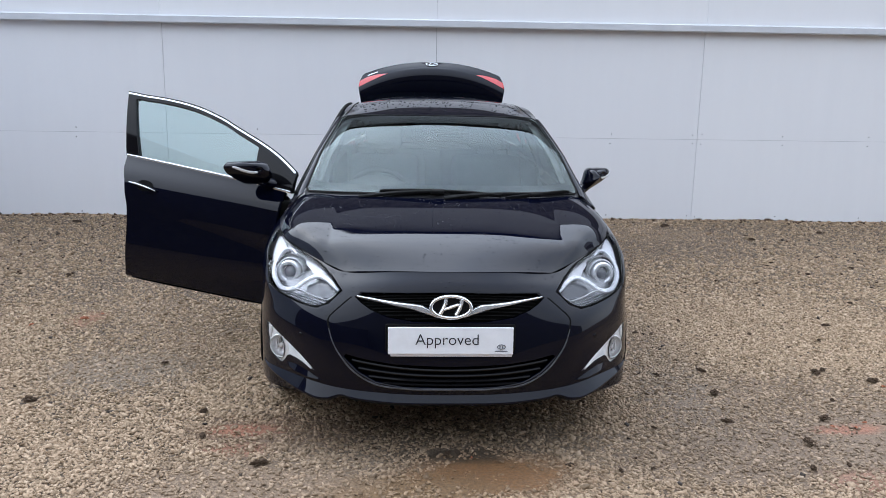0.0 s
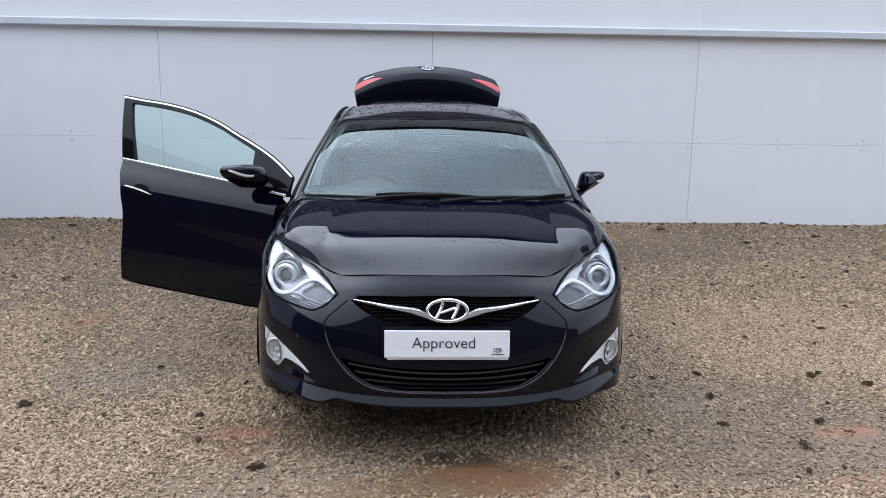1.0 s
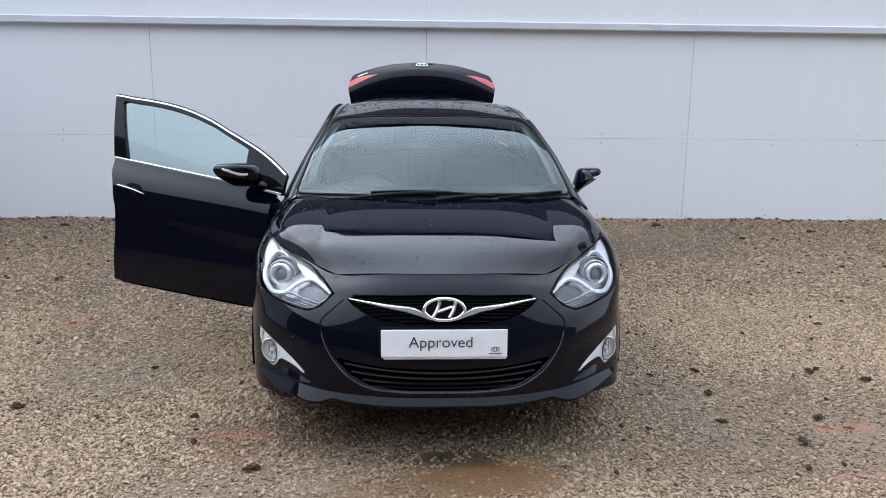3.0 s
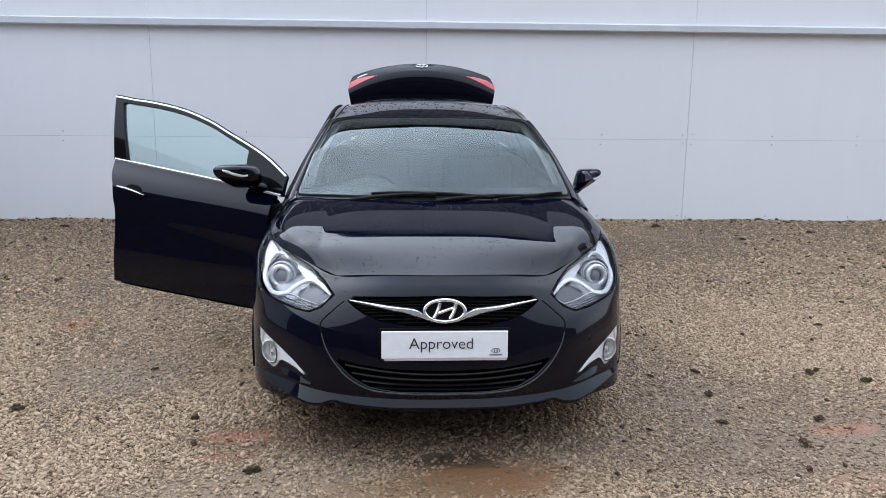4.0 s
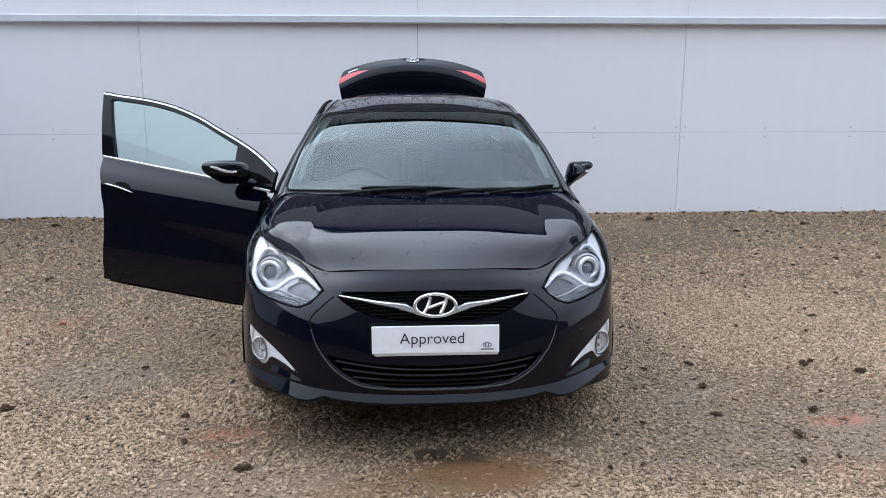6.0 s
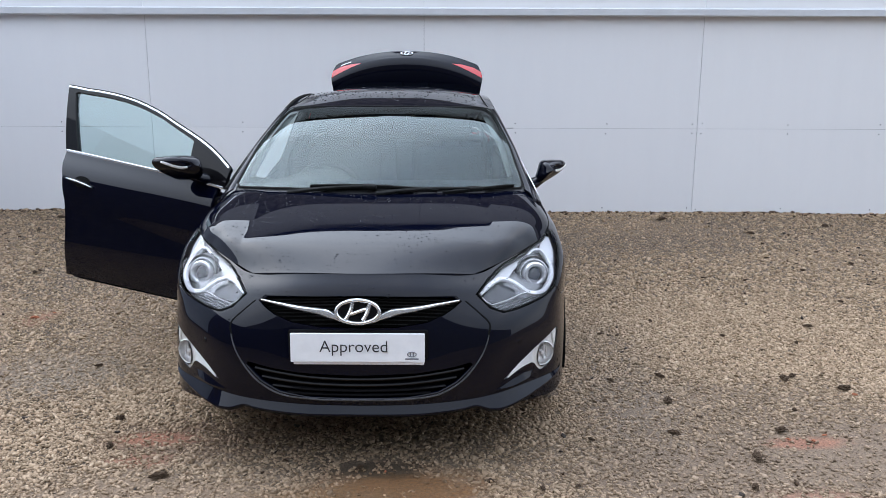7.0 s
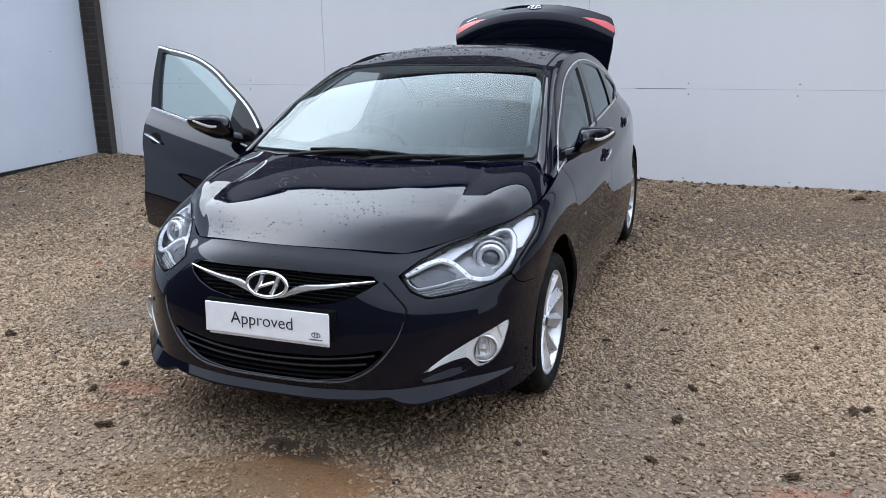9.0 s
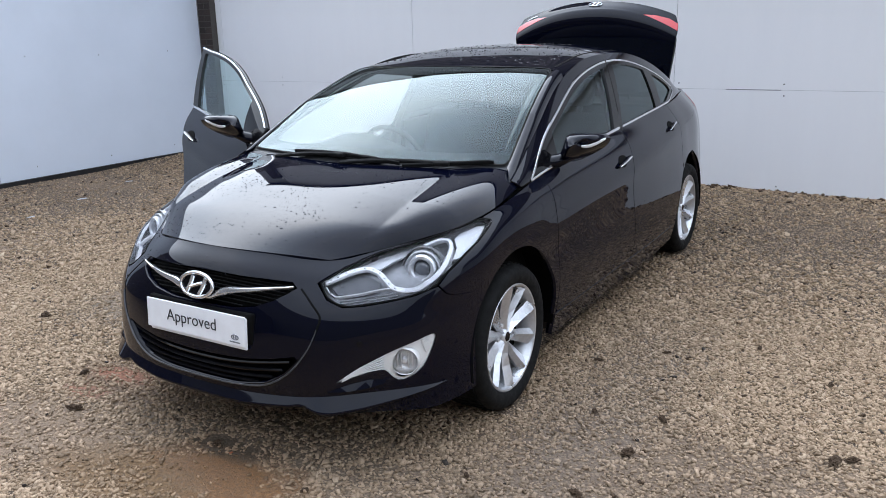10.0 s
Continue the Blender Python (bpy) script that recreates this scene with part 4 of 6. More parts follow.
def lamp(flip):
    q = -1 if flip else 1
    head = hull("headlamp", body, lamp_s, LAMPGREY, car, step=0.02, lift=-BOWL, rim=-BOWL, flip=flip, label="clear headlamp with projector and daylight strip")
    hull("lamp_cover", body, shrunk(lamp_s, lamp_c, .985), LENS, head, step=0.02, lift=0.001, rim=0.006, flip=flip).visible_shadow = False
    seal = smooth_line(LAMP, 110, True)
    p, n = on(body, seal, -0.002)
    ribbon("lamp_seal", p, n, .006, .003, GAP, head, flip=flip, closed=True)
    # daylight strip: a wave from the inner tip, over the pocket and down under the projector
    wave = smooth_line([(.528, .767), (.575, .83), (.63, .878), (.69, .888), (.735, .845), (.762, .775), (.788, .712), (.825, .683)], 44)
    p, n = on(body, wave, -0.018)
    ribbon("daylight_strip", p, n, np.interp(np.arange(44), (0, 8, 43), (.017, .021, .021)), .010, LED, head, "white light strip", flip=flip)
    for k in range(3, 43, 4):
        c, cn = p[k], n[k]
        m = Matrix.Translation(Vector(c * (FLIP if flip else 1)) + Vector(cn * (FLIP if flip else 1)) * .0085)
        bm = bmesh.new()
        bmesh.ops.create_uvsphere(bm, u_segments=10, v_segments=6, radius=.004, matrix=m)
        part("light_emitter", bm, LAMPMID, head, smooth=True)
    loop = smooth_line([(.825, .683), (.862, .678), (.905, .708), (.962, .770), (1.005, .838), (1.035, .900), (1.035, .945), (1.0, .970), (.92, .966)], 46)
    p, n = on(body, loop, -0.018)
    ribbon("light_guide", p, n, np.interp(np.arange(46), (0, 22, 45), (.021, .022, .012)), .010, LAMPWHITE, head, "pale light guide round the projector", flip=flip)
    # bright line and ribbed floor below the dark pocket
    p, n = on(body, smooth_line([(.572, .668), (.66, .690), (.75, .714), (.785, .712)], 24), -0.022)
    ribbon("lamp_blade", p, n, .006, .012, LED, head, flip=flip)
    for k in range(3):
        d = .017 * (k + 1)
        p, n = on(body, smooth_line([(.585 + d * .3, .665 - d), (.68, .690 - d * 1.15), (.80, .703 - d * 1.2)], 20), -0.03)
        ribbon("lamp_rib", p, n, .004, .010, LAMPMID, head, flip=flip)
    p, n = on(body, smooth_line([(.535, .735), (.552, .695), (.575, .668)], 12), -0.022)
    ribbon("lamp_blade", p, n, .006, .012, LED, head, flip=flip)
    hull("lamp_pocket", body, [(.553, .752), (.58, .70), (.66, .707), (.735, .728), (.742, .775), (.712, .835), (.672, .862), (.625, .852), (.58, .805)], LAMPDARK, head, step=0.02, lift=-0.034, rim=0.01, flip=flip)
    # projector with its ring, in a dark round pocket
    c = body(.90, .866)[0]
    n0 = normals(body, np.array([.90]), np.array([.866]), 1)[0]
    d = Vector((.28, -.94, .16)).normalized()
    if flip:
        c, n0, d = c * FLIP, n0 * FLIP, Vector((-d.x, d.y, d.z))
    m = Matrix.Translation(Vector(c) - Vector(n0) * .052) @ d.to_track_quat("-Y", "Z").to_matrix().to_4x4() @ Matrix.Diagonal((1.06, 1, 1.06, 1))
    part("projector_ring", lathe([(.032, -.030), (.037, -.036), (.045, -.036), (.051, -.029), (.053, .012), (.032, .012)], 40, m, True), SATIN, head, "bright ring round the projector", smooth=True)
    part("projector_lens", lathe([(0, -.027), (.012, -.026), (.022, -.022), (.029, -.016), (.033, -.008), (.033, .01)], 36, m), PROJECTOR, head, smooth=True)
    part("projector_shroud", lathe([(.054, -.012), (.060, -.020), (.064, -.018), (.068, .006), (.062, .02)], 40, m), LAMPMID, head, smooth=True)
    part("shroud_ring", lathe([(.070, .010), (.073, -.008), (.076, -.009), (.079, .012)], 44, m), LAMPGREY, head, smooth=True)
    # bright outer wing of the housing, silver shelf along the upper edge
    hull("lamp_reflector", body, [(1.075, .962), (1.068, .895), (1.03, .822), (1.065, .806), (1.19, .862), (1.305, .932), (1.25, .968), (1.12, .978)], LAMPWHITE, head, step=0.02, lift=-0.028, rim=0.02, flip=flip)
    hull("lamp_reflector", body, [(.64, .905), (.70, .915), (.745, .885), (.80, .925), (.90, .975), (1.04, .972), (1.04, .980), (.90, .984), (.76, .968), (.68, .94)], LAMPMID, head, step=0.02, lift=-0.028, rim=0.01, flip=flip)
    return head


for flip in (False, True):
    lamp(flip)

# ---- fog lamps ----


def fog(flip):
    mouth = [(.842 + .047 * math.cos(q), .275 + .073 * math.sin(q)) for q in np.linspace(0, 2 * math.pi, 28, endpoint=False)]
    f = hull("fog_lamp", body, fog_s, FOGSILVER, car, holes=[mouth], step=0.016, lift=-0.006, rim=-0.006, flip=flip, label="round fog lamp in a ribbed silver blade surround")
    # inner blade: ribbed silver
    for k in range(6):
        t = k / 5
        line = smooth_line([(.595 + .01 * t, .213 + .02 * t), (.66, .248 + .028 * t), (.76, .262 + .062 * t)], 16)
        p, n = on(body, line, -0.003)
        ribbon("blade_rib", p, n, .004, .004, FOGSILVER, f, flip=flip)
    for k in range(7):
        t = k / 6
        p, n = on(body, smooth_line([(.90 + .03 * t, .375 - .002 * t), (.925 + .01 * t, .30 + .02 * t)], 8), -0.003)
        ribbon("blade_rib", p, n, .004, .004, FOGSILVER, f, flip=flip)
    c, n0 = on(body, [(.842, .275)], -.012)
    c, n0 = c[0], n0[0]
    d = Vector((.45, -.88, .0)).normalized()
    if flip:
        c, n0, d = c * FLIP, n0 * FLIP, Vector((-d.x, d.y, d.z))
    m = Matrix.Translation(c) @ d.to_track_quat("-Y", "Z").to_matrix().to_4x4() @ Matrix.Diagonal((1.1, 1, 1.1, 1))
    part("fog_ring", lathe([(.042, .006), (.0435, -.009), (.046, -.011), (.050, -.004), (.050, .02), (.042, .02)], 36, m, True), FOGSILVER, f, smooth=True)
    part("fog_reflector", lathe([(.041, -.004), (.035, .010), (.022, .020), (0, .024)], 36, m), FOGLENS, f, smooth=True)
    part("fog_bulb", lathe([(0, -.004), (.007, -.002), (.010, .005), (.010, .02)], 20, m), FOGLENS, f, smooth=True)
    for dx in (-.024, -.012, .012, .024):
        hz = .8 * math.sqrt(.036 ** 2 - dx ** 2)
        part("fog_facet", box((dx - .0022, .004, -hz), (dx + .0022, .016, hz), .0015, m), FOGLENS, f)
    part("fog_glass", lathe([(.041, -.008), (.03, -.013), (.015, -.0155), (0, -.016)], 36, m), LENS, f, smooth=True).visible_shadow = False
    # small sloped ledge below the lamp
    def ledge(u, t):
        u, t = np.broadcast_arrays(np.asarray(u, float).ravel(), np.asarray(t, float).ravel())
        hi = np.interp(u, (.535, .62, .70, .80), (.158, .196, .214, .204))
        lo = np.interp(u, (.535, .62, .70, .80), (.156, .166, .177, .190))
        w = hi + (lo - hi) * t
        return body(u, w) + normals(body, u, w, 1) * (.001 + .012 * t * np.clip((.80 - u) / .1, 0, 1) * np.clip((u - .535) / .08, 0, 1))[:, None]
    lu = np.linspace(.536, .799, 16)
    patch("fog_ledge", ledge, [(u, 1.0) for u in lu] + [(u, 0.0) for u in lu[::-1]], PAINT, f, scale=(1, -.025), step=0.012, rim=0.008, out=-1, flip=flip)


for flip in (False, True):
    fog(flip)
    s, n = on(body, [(.667, .398)], 0.001)
    s = s[0] * (FLIP if flip else 1)
    part("parking_sensor", lathe([(0, -.003), (.009, -.002), (.011, .002), (.011, .01), (0, .01)], 20, Matrix.Translation(s) @ pose(0, 0, 0, 0, 0, -38 if flip else 38)), GLOSSBLACK, car, smooth=True)

# ---- screen, roof and pillars ----
TOPLINE = spline((.27, .5, .82, 1.12, 1.42, 1.89, 2.335, 2.61, 2.765), [.935, 1.066, 1.188, 1.293, 1.350, 1.366, 1.293, 1.211, 1.145])
topz = lambda y: float(TOPLINE(y)[0, 0])
beltz = lambda y: float(BELT(y)[0, 1])
liftz = lambda y, k: topz(y) + k * .055 * min(1, max(0, (1.5 - y) / .6))
railx = lambda y: float(RAIL(y)[0, 0])
railz = lambda y: float(RAIL(y)[0, 1])
base_y = lambda x: .045 + .175 * (abs(x) / .72) ** 2
head_y = lambda x: .905 + .09 * (abs(x) / .60) ** 2.5
PIL = .050


def screen_outline(grow):
    xb, xh = .715 + grow, .575 + grow
    base = [(x, base_y(x) - grow) for x in np.linspace(-xb, xb, 36)]
    ys = np.linspace(base_y(xb) + .03, head_y(xh) - .03, 16)
    right = [(railx(y) - PIL + grow, y) for y in ys]
    head = [(x, head_y(x) + grow) for x in np.linspace(xh, -xh, 30)]
    return base + right + head + [(-x, y) for x, y in right[::-1]]


screen = patch("windscreen", top, screen_outline(0), SCREEN, car, step=0.03, rim=0.005, label="raked windscreen reflecting the sky")
screen.visible_shadow = False
xb = .66
frit_side = [(railx(y) - PIL - .013 - .030 * np.clip((.62 - y) / .4, 0, 1) - .02 * (max(0, y - .84) / .06) ** 2, y) for y in np.linspace(.29, .895, 18)]
frit_in = [(x, base_y(x) + .080) for x in np.linspace(-xb + .045, xb - .045, 30)] + frit_side + [(x, .785 + .125 * (abs(x) / .56) ** 2.0) for x in np.linspace(.555, -.555, 24)] + [(-x, y) for x, y in frit_side[::-1]]
patch("screen_border", top, screen_outline(-.004), GLOSSBLACK, screen, holes=[frit_in], step=0.03, lift=-0.006, rim=0, label="black printed border of the windscreen")
p, n = on(top, screen_outline(.004), 0.0)
ribbon("screen_seal", p, n, .012, .003, RUBBER, screen, closed=True)

roof_out = [(x, head_y(x) + .010) for x in np.linspace(-.60, .60, 40)] + [(railx(y) - .004, y) for y in np.linspace(1.02, 2.68, 30)] + [(x, 2.72 - .10 * (abs(x) / .6) ** 2) for x in np.linspace(.62, -.62, 24)] + \
    [(-(railx(y) - .004), y) for y in np.linspace(2.68, 1.02, 30)]
roof = patch("roof", top, roof_out, PAINT, car, step=0.03, rim=0.01, label="glossy black roof beaded with rain")
rear_win = [(x, 2.735 - .10 * (abs(x) / .6) ** 2) for x in np.linspace(-.56, .56, 24)] + [(railx(y) - .06, y) for y in np.linspace(2.74, 3.12, 8)] + [(-(railx(y) - .06), y) for y in np.linspace(3.12, 2.74, 8)]
patch("rear_window", top, rear_win, PRIVACY, car, step=0.04, rim=0.005, label="dark rear window")
for flip in (False, True):
    patch("roof_ditch", top, [(railx(y) - d, y) for y, d in [(t, .062) for t in np.linspace(1.05, 2.6, 20)] + [(t, .052) for t in np.linspace(2.6, 1.05, 20)]], GAP, car, step=0.02, lift=.001, rim=0, flip=flip)
    pil = [(railx(y) - PIL + .006, y) for y in np.linspace(.20, 1.0, 20)] + [(railx(y) - .001, y) for y in np.linspace(1.01, .13, 22)]
    patch("windscreen_pillar", top, pil, PAINT, car, step=0.012, rim=0.01, flip=flip,
          bulge=lambda i, j: .012 * (1 - (2 * np.clip((RAIL(j)[:, 0] - i) / PIL, 0, 1) - 1) ** 2))
    patch("rear_pillar", top, [(railx(y) - .085, y) for y in np.linspace(2.58, 3.14, 12)] + [(railx(y) - .001, y) for y in np.linspace(3.14, 2.62, 12)], PAINT, car, step=0.03, lift=-.0025, rim=0.01, flip=flip)
    frame_out = [(y, railz(y)) for y in np.linspace(.14, 3.12, 60)] + [(3.12, 1.088)] + [(y, beltz(y) + .002) for y in np.linspace(3.06, 2.66, 8)] + [(2.79, 1.145)] + [(y, topz(y) + .008) for y in np.linspace(2.74, .28, 60)] + [(.25, .925), (.17, .925)]
    patch("side_frame", flank, frame_out, PAINT, car, step=0.02, rim=0.01, flip=flip)

# rubber seal round the open doorway
part("door_seal", tube([(-(railx(y) + .004), y, railz(y) + .004) for y in np.linspace(.22, 2.5, 60)], [.009 if k < 36 else .009 - .0003 * (k - 36) for k in range(60)], 8), RUBBER, car, "black rubber seal along the open doorway", smooth=True)

# cowl below the screen
cowl_x = np.linspace(-.735, .735, 44)
near = hood(cowl_x / .802, np.full(44, .972)) - np.array((0, 0, .006))
far = top(cowl_x, base_y(cowl_x) + .006) - np.array((0, 0, .004))
bm = bmesh.new()
cowl_rows = [[bm.verts.new(q) for q in row] for row in (near, near * .7 + far * .3 - np.array((0, 0, .006)), near * .25 + far * .75 - np.array((0, 0, .003)), far, far - np.array((0, -.02, .06)), near - np.array((0, 0, .06)))]
for ra_, rb_ in zip(cowl_rows, cowl_rows[1:] + cowl_rows[:1]):
    for k in range(43):
        bm.faces.new((ra_[k], ra_[k + 1], rb_[k + 1], rb_[k]))
bmesh.ops.recalc_face_normals(bm, faces=bm.faces[:])
part("cowl", bm, TRIM, car, "black plastic cowl below the windscreen", smooth=True)


# ---- side windows ----
def front_glass_hole(k):
    return [(y, liftz(y, k) - .028 + .008 * k) for y in np.linspace(.63, 1.55, 22)] + [(1.575, topz(1.575) - .03), (1.455, beltz(1.455) + .014)] + [(y, beltz(y) + .012) for y in np.linspace(1.42, .60, 16)]


def front_frame(k):
    y0 = .35 if k else .275
    return [(y, liftz(y, k) + .004 + .008 * k) for y in np.linspace(y0, 1.645, 40)] + [(1.548, beltz(1.548) + .002)] + [(y, beltz(y) - .002) for y in np.linspace(1.53, y0, 30)]


rear_glass = [(y, topz(y) - .022) for y in np.linspace(1.73, 2.24, 16)] + [(2.29, beltz(2.29) + .012)] + [(y, beltz(y) + .012) for y in np.linspace(2.25, 1.60, 14)]
quarter_glass = [(2.375, topz(2.375) - .026)] + [(y, topz(y) - .024) for y in np.linspace(2.42, 2.66, 8)] + [(2.70, 1.135), (2.53, beltz(2.53) + .014), (2.405, beltz(2.405) + .012)]
rear_frame = [(y, topz(y) + .004) for y in np.linspace(1.655, 2.755, 40)] + [(2.76, 1.140), (2.60, beltz(2.60))] + [(y, beltz(y) - .002) for y in np.linspace(2.55, 1.56, 26)]


def mirror_parts(parent, flip):
    """Door mirror: painted cap, black foot, light strip."""
    sx, dy = (-1, -.06) if flip else (1, 0)
    rim = smooth_line([(.858, 1.080), (.868, 1.091), (.905, 1.095), (.955, 1.094), (.995, 1.088), (1.011, 1.072), (1.002, 1.046), (.965, 1.014), (.915, .985), (.875, .966), (.845, .962), (.835, .985), (.846, 1.035)], 48, True)
    mid_x, mid_z = .932, 1.045
    size = lambda d: max(1e-3, 1 - d ** 3.6) ** .55
    back_y = lambda x: .690 + dy + .33 * (x - mid_x)
    bm = bmesh.new()
    loops = []
    for d in [0.0, .06, .15, .26, .38, .5, .62, .73, .83, .91, .97, 1.0]:
        k = size(d)
        loops.append([bm.verts.new((sx * (mid_x - .012 * d + (x - mid_x) * k), back_y(x) - (.165 + .10 * (mid_x - x)) * d, mid_z + .018 * d + (z - mid_z) * k)) for x, z in rim])
    for la, lb in zip(loops, loops[1:]):
        for k in range(48):
            bm.faces.new((la[k], la[(k + 1) % 48], lb[(k + 1) % 48], lb[k]))
    inner = [bm.verts.new((sx * (mid_x + (x - mid_x) * .93), back_y(x) - .004, mid_z + (z - mid_z) * .93)) for x, z in rim]
    for k in range(48):
        bm.faces.new((inner[k], inner[(k + 1) % 48], loops[0][(k + 1) % 48], loops[0][k]))
    bm.faces.new(loops[-1])
    bm.faces.new(inner[::-1])
    bmesh.ops.recalc_face_normals(bm, faces=bm.faces[:])
    cap = part("mirror", bm, PAINT, parent, "glossy black door mirror with a pale light strip", smooth=True)
    foot = tube([(sx * .765, .54 + dy, .966), (sx * .81, .565 + dy, .974), (sx * .872, .61 + dy, 1.000)], [.046, .046, .030], 14, flat=.7)
    part("mirror_foot", foot, PAINT, cap, smooth=True)
    # indicator strip, let into the outer front of the cap
    edge_x, edge_z = np.array(rim).T
    turn = np.unwrap(np.arctan2(edge_z - mid_z, edge_x - mid_x))
    reach = np.hypot(edge_x - mid_x, edge_z - mid_z)
    order = np.argsort(turn % (2 * math.pi))

    def cap_at(angle, d):
        c = np.interp(angle % (2 * math.pi), (turn % (2 * math.pi))[order], reach[order], period=2 * math.pi)
        x, z = mid_x + c * math.cos(angle), mid_z + c * math.sin(angle)
        k = size(d)
        return np.array((sx * (mid_x - .012 * d + (x - mid_x) * k), back_y(x) - (.165 + .10 * (mid_x - x)) * d, mid_z + .018 * d + (z - mid_z) * k))
    strip = np.array([cap_at(radians(q), d) for q, d in zip(np.interp(np.arange(20), (0, 7, 13, 19), (-34, -4, 10, 17)), np.linspace(.94, .26, 20) ** .8)])
    nn = np.gradient(strip, axis=0)
    up = np.array([cap_at(radians(q + 4), d) for q, d in zip(np.interp(np.arange(20), (0, 7, 13, 19), (-34, -4, 10, 17)), np.linspace(.94, .26, 20) ** .8)]) - strip
    nn = np.cross(nn, up)
    nn /= np.linalg.norm(nn, axis=1, keepdims=True)
    nn *= np.sign(nn @ np.array((sx * .5, -1, 0)))[:, None]
    ribbon("light_strip", strip - nn * .001, nn, np.interp(np.arange(20), (0, 5, 13, 19), (.010, .017, .016, .009)), .004, LED, cap, "white indicator strip")
    bm = bmesh.new()
    plate = [[bm.verts.new((sx * (mid_x + (x - mid_x) * .86), back_y(x) + off, mid_z + (z - mid_z) * .86)) for x, z in rim] for off in (-.006, .002)]
    for k in range(48):
        bm.faces.new((plate[0][k], plate[0][(k + 1) % 48], plate[1][(k + 1) % 48], plate[1][k]))
    bm.faces.new(plate[0]); bm.faces.new(plate[1][::-1])
    bmesh.ops.recalc_face_normals(bm, faces=bm.faces[:])
    part("mirror_glass", bm, CHROME, cap)


def handle_parts(parent, y, z, flip):
    cu, cw = uw(y - .012, z + .004)
    cup = [(cu + .060 * math.cos(q), cw + .027 / W_SPAN * math.sin(q)) for q in np.linspace(0, 2 * math.pi, 24, endpoint=False)]
    hull("handle_cup", body, cup, GAP, parent, step=0.015, lift=.002, rim=0, flip=flip)
    line = [uw(y - .105, z - .018), uw(y - .05, z - .008), uw(y + .02, z + .002), uw(y + .10, z + .010)]
    p, n = on(body, smooth_line(line, 20))
    p = p + n * (np.sin(np.linspace(0, math.pi, 20)) ** .5 * .013 + .004)[:, None]
    ribbon("handle", p, n, np.interp(np.arange(20), (0, 5, 14, 19), (.012, .020, .022, .014)), .010, PAINT, parent, "black door handle with a chrome strip", flip=flip)
    ribbon("handle_strip", p + n * .008, n, np.interp(np.arange(20), (0, 5, 14, 19), (.005, .010, .011, .006)), .005, CHROME, parent, flip=flip)


def chrome_line(parent, pts, flip, width=.011):
    p, n = on(flank, smooth_line(pts, 90), .0006)
    ribbon("chrome_trim", p, n, width, .0022, CHROME, parent, "bright chrome window moulding", flip=flip)


TOP_R = [(y, topz(y)) for y in np.linspace(1.652, 2.765, 24)]
BELT_R = [(y, beltz(y) + .004) for y in np.linspace(2.60, 1.556, 22)]

SWUNG = (-.945, .332, .038)
OPEN = Matrix.Translation(SWUNG) @ pose(0, 0, 0, 0, 0, 65.85) @ pose(0, 0, 0, 3.5) @ pose(0, 0, 0, 0, -.5) @ Matrix.Translation((.875, -.40, 0))
DOOR_OUT = door_outline(DOOR_F, DOOR_B)
for flip in (False, True):
    door = hull("front_door", body, DOOR_OUT, PAINT, car, step=0.026, rim=0.03, flip=flip, label="open glossy black front door" if flip else "closed glossy black front door")
    patch("window_frame", flank, front_frame(1 if flip else 0), GLOSSBLACK, door, holes=[front_glass_hole(1 if flip else 0)], step=0.03, rim=0.03, flip=flip)
    g = patch("window_glass", flank, front_glass_hole(1 if flip else 0), TINT, door, step=0.05, lift=-.010, rim=0, flip=flip, label="greenish clear window")
    g.visible_shadow = False
    y0 = .36 if flip else .275
    chrome_line(door, [(y, liftz(y, 1 if flip else 0)) for y in np.linspace(y0, 1.64, 26)], flip)
    chrome_line(door, [(y, beltz(y) + .004) for y in np.linspace(1.543, y0, 24)], flip, .014)
    mirror_parts(door, flip)
    handle_parts(door, 1.33, .862, flip)
    # inner skin
    hull("door_lining", body, [uw(DOOR_F + .03, .28)] + [uw(y, .275) for y in np.linspace(.6, 1.3, 8)] + flank_line(DOOR_B - .03, .28, .97, 8) + [(float(u_at(y)), .985) for y in np.linspace(DOOR_B - .04, DOOR_F + .03, 20)],
         CABIN, door, step=0.05, lift=-.085, rim=-.06, flip=flip)
    if flip:
        door.matrix_basis = OPEN
    # rear windows
    rf = patch("rear_window_frame", flank, rear_frame, GLOSSBLACK, car, holes=[rear_glass, quarter_glass], step=0.03, rim=0.02, flip=flip)
    for q, nm in ((rear_glass, "rear_glass"), (quarter_glass, "quarter_glass")):
        patch(nm, flank, q, PRIVACY, rf, step=0.05, lift=-.008, rim=0, flip=flip, label="dark privacy glass")
    chrome_line(car, TOP_R + [(2.762, 1.125), (2.70, 1.095)] + BELT_R, flip)
    handle_parts(car, 2.34, .935, flip)

# ---- boot lid, swung up ----
LID = spline((0, .4, .66, .72, .80, 1), [(3.13, 1.07, 3.13, 1.07, .545), (3.06, 1.40, 3.065, 1.33, .600), (3.035, 1.64, 3.05, 1.485, .628), (3.055, 1.672, 3.065, 1.508, .632), (3.080, 1.692, 3.085, 1.545, .628), (3.150, 1.737, 3.140, 1.628, .592)])


def lid(a, b):
    a, b = np.broadcast_arrays(np.asarray(a, float).ravel(), np.asarray(b, float).ravel())
    k = LID(b)
    q = 1 - np.abs(a) ** 2.2
    return np.stack([a * k[:, 4], k[:, 2] + (k[:, 0] - k[:, 2]) * q, k[:, 3] + (k[:, 1] - k[:, 3]) * q], 1)


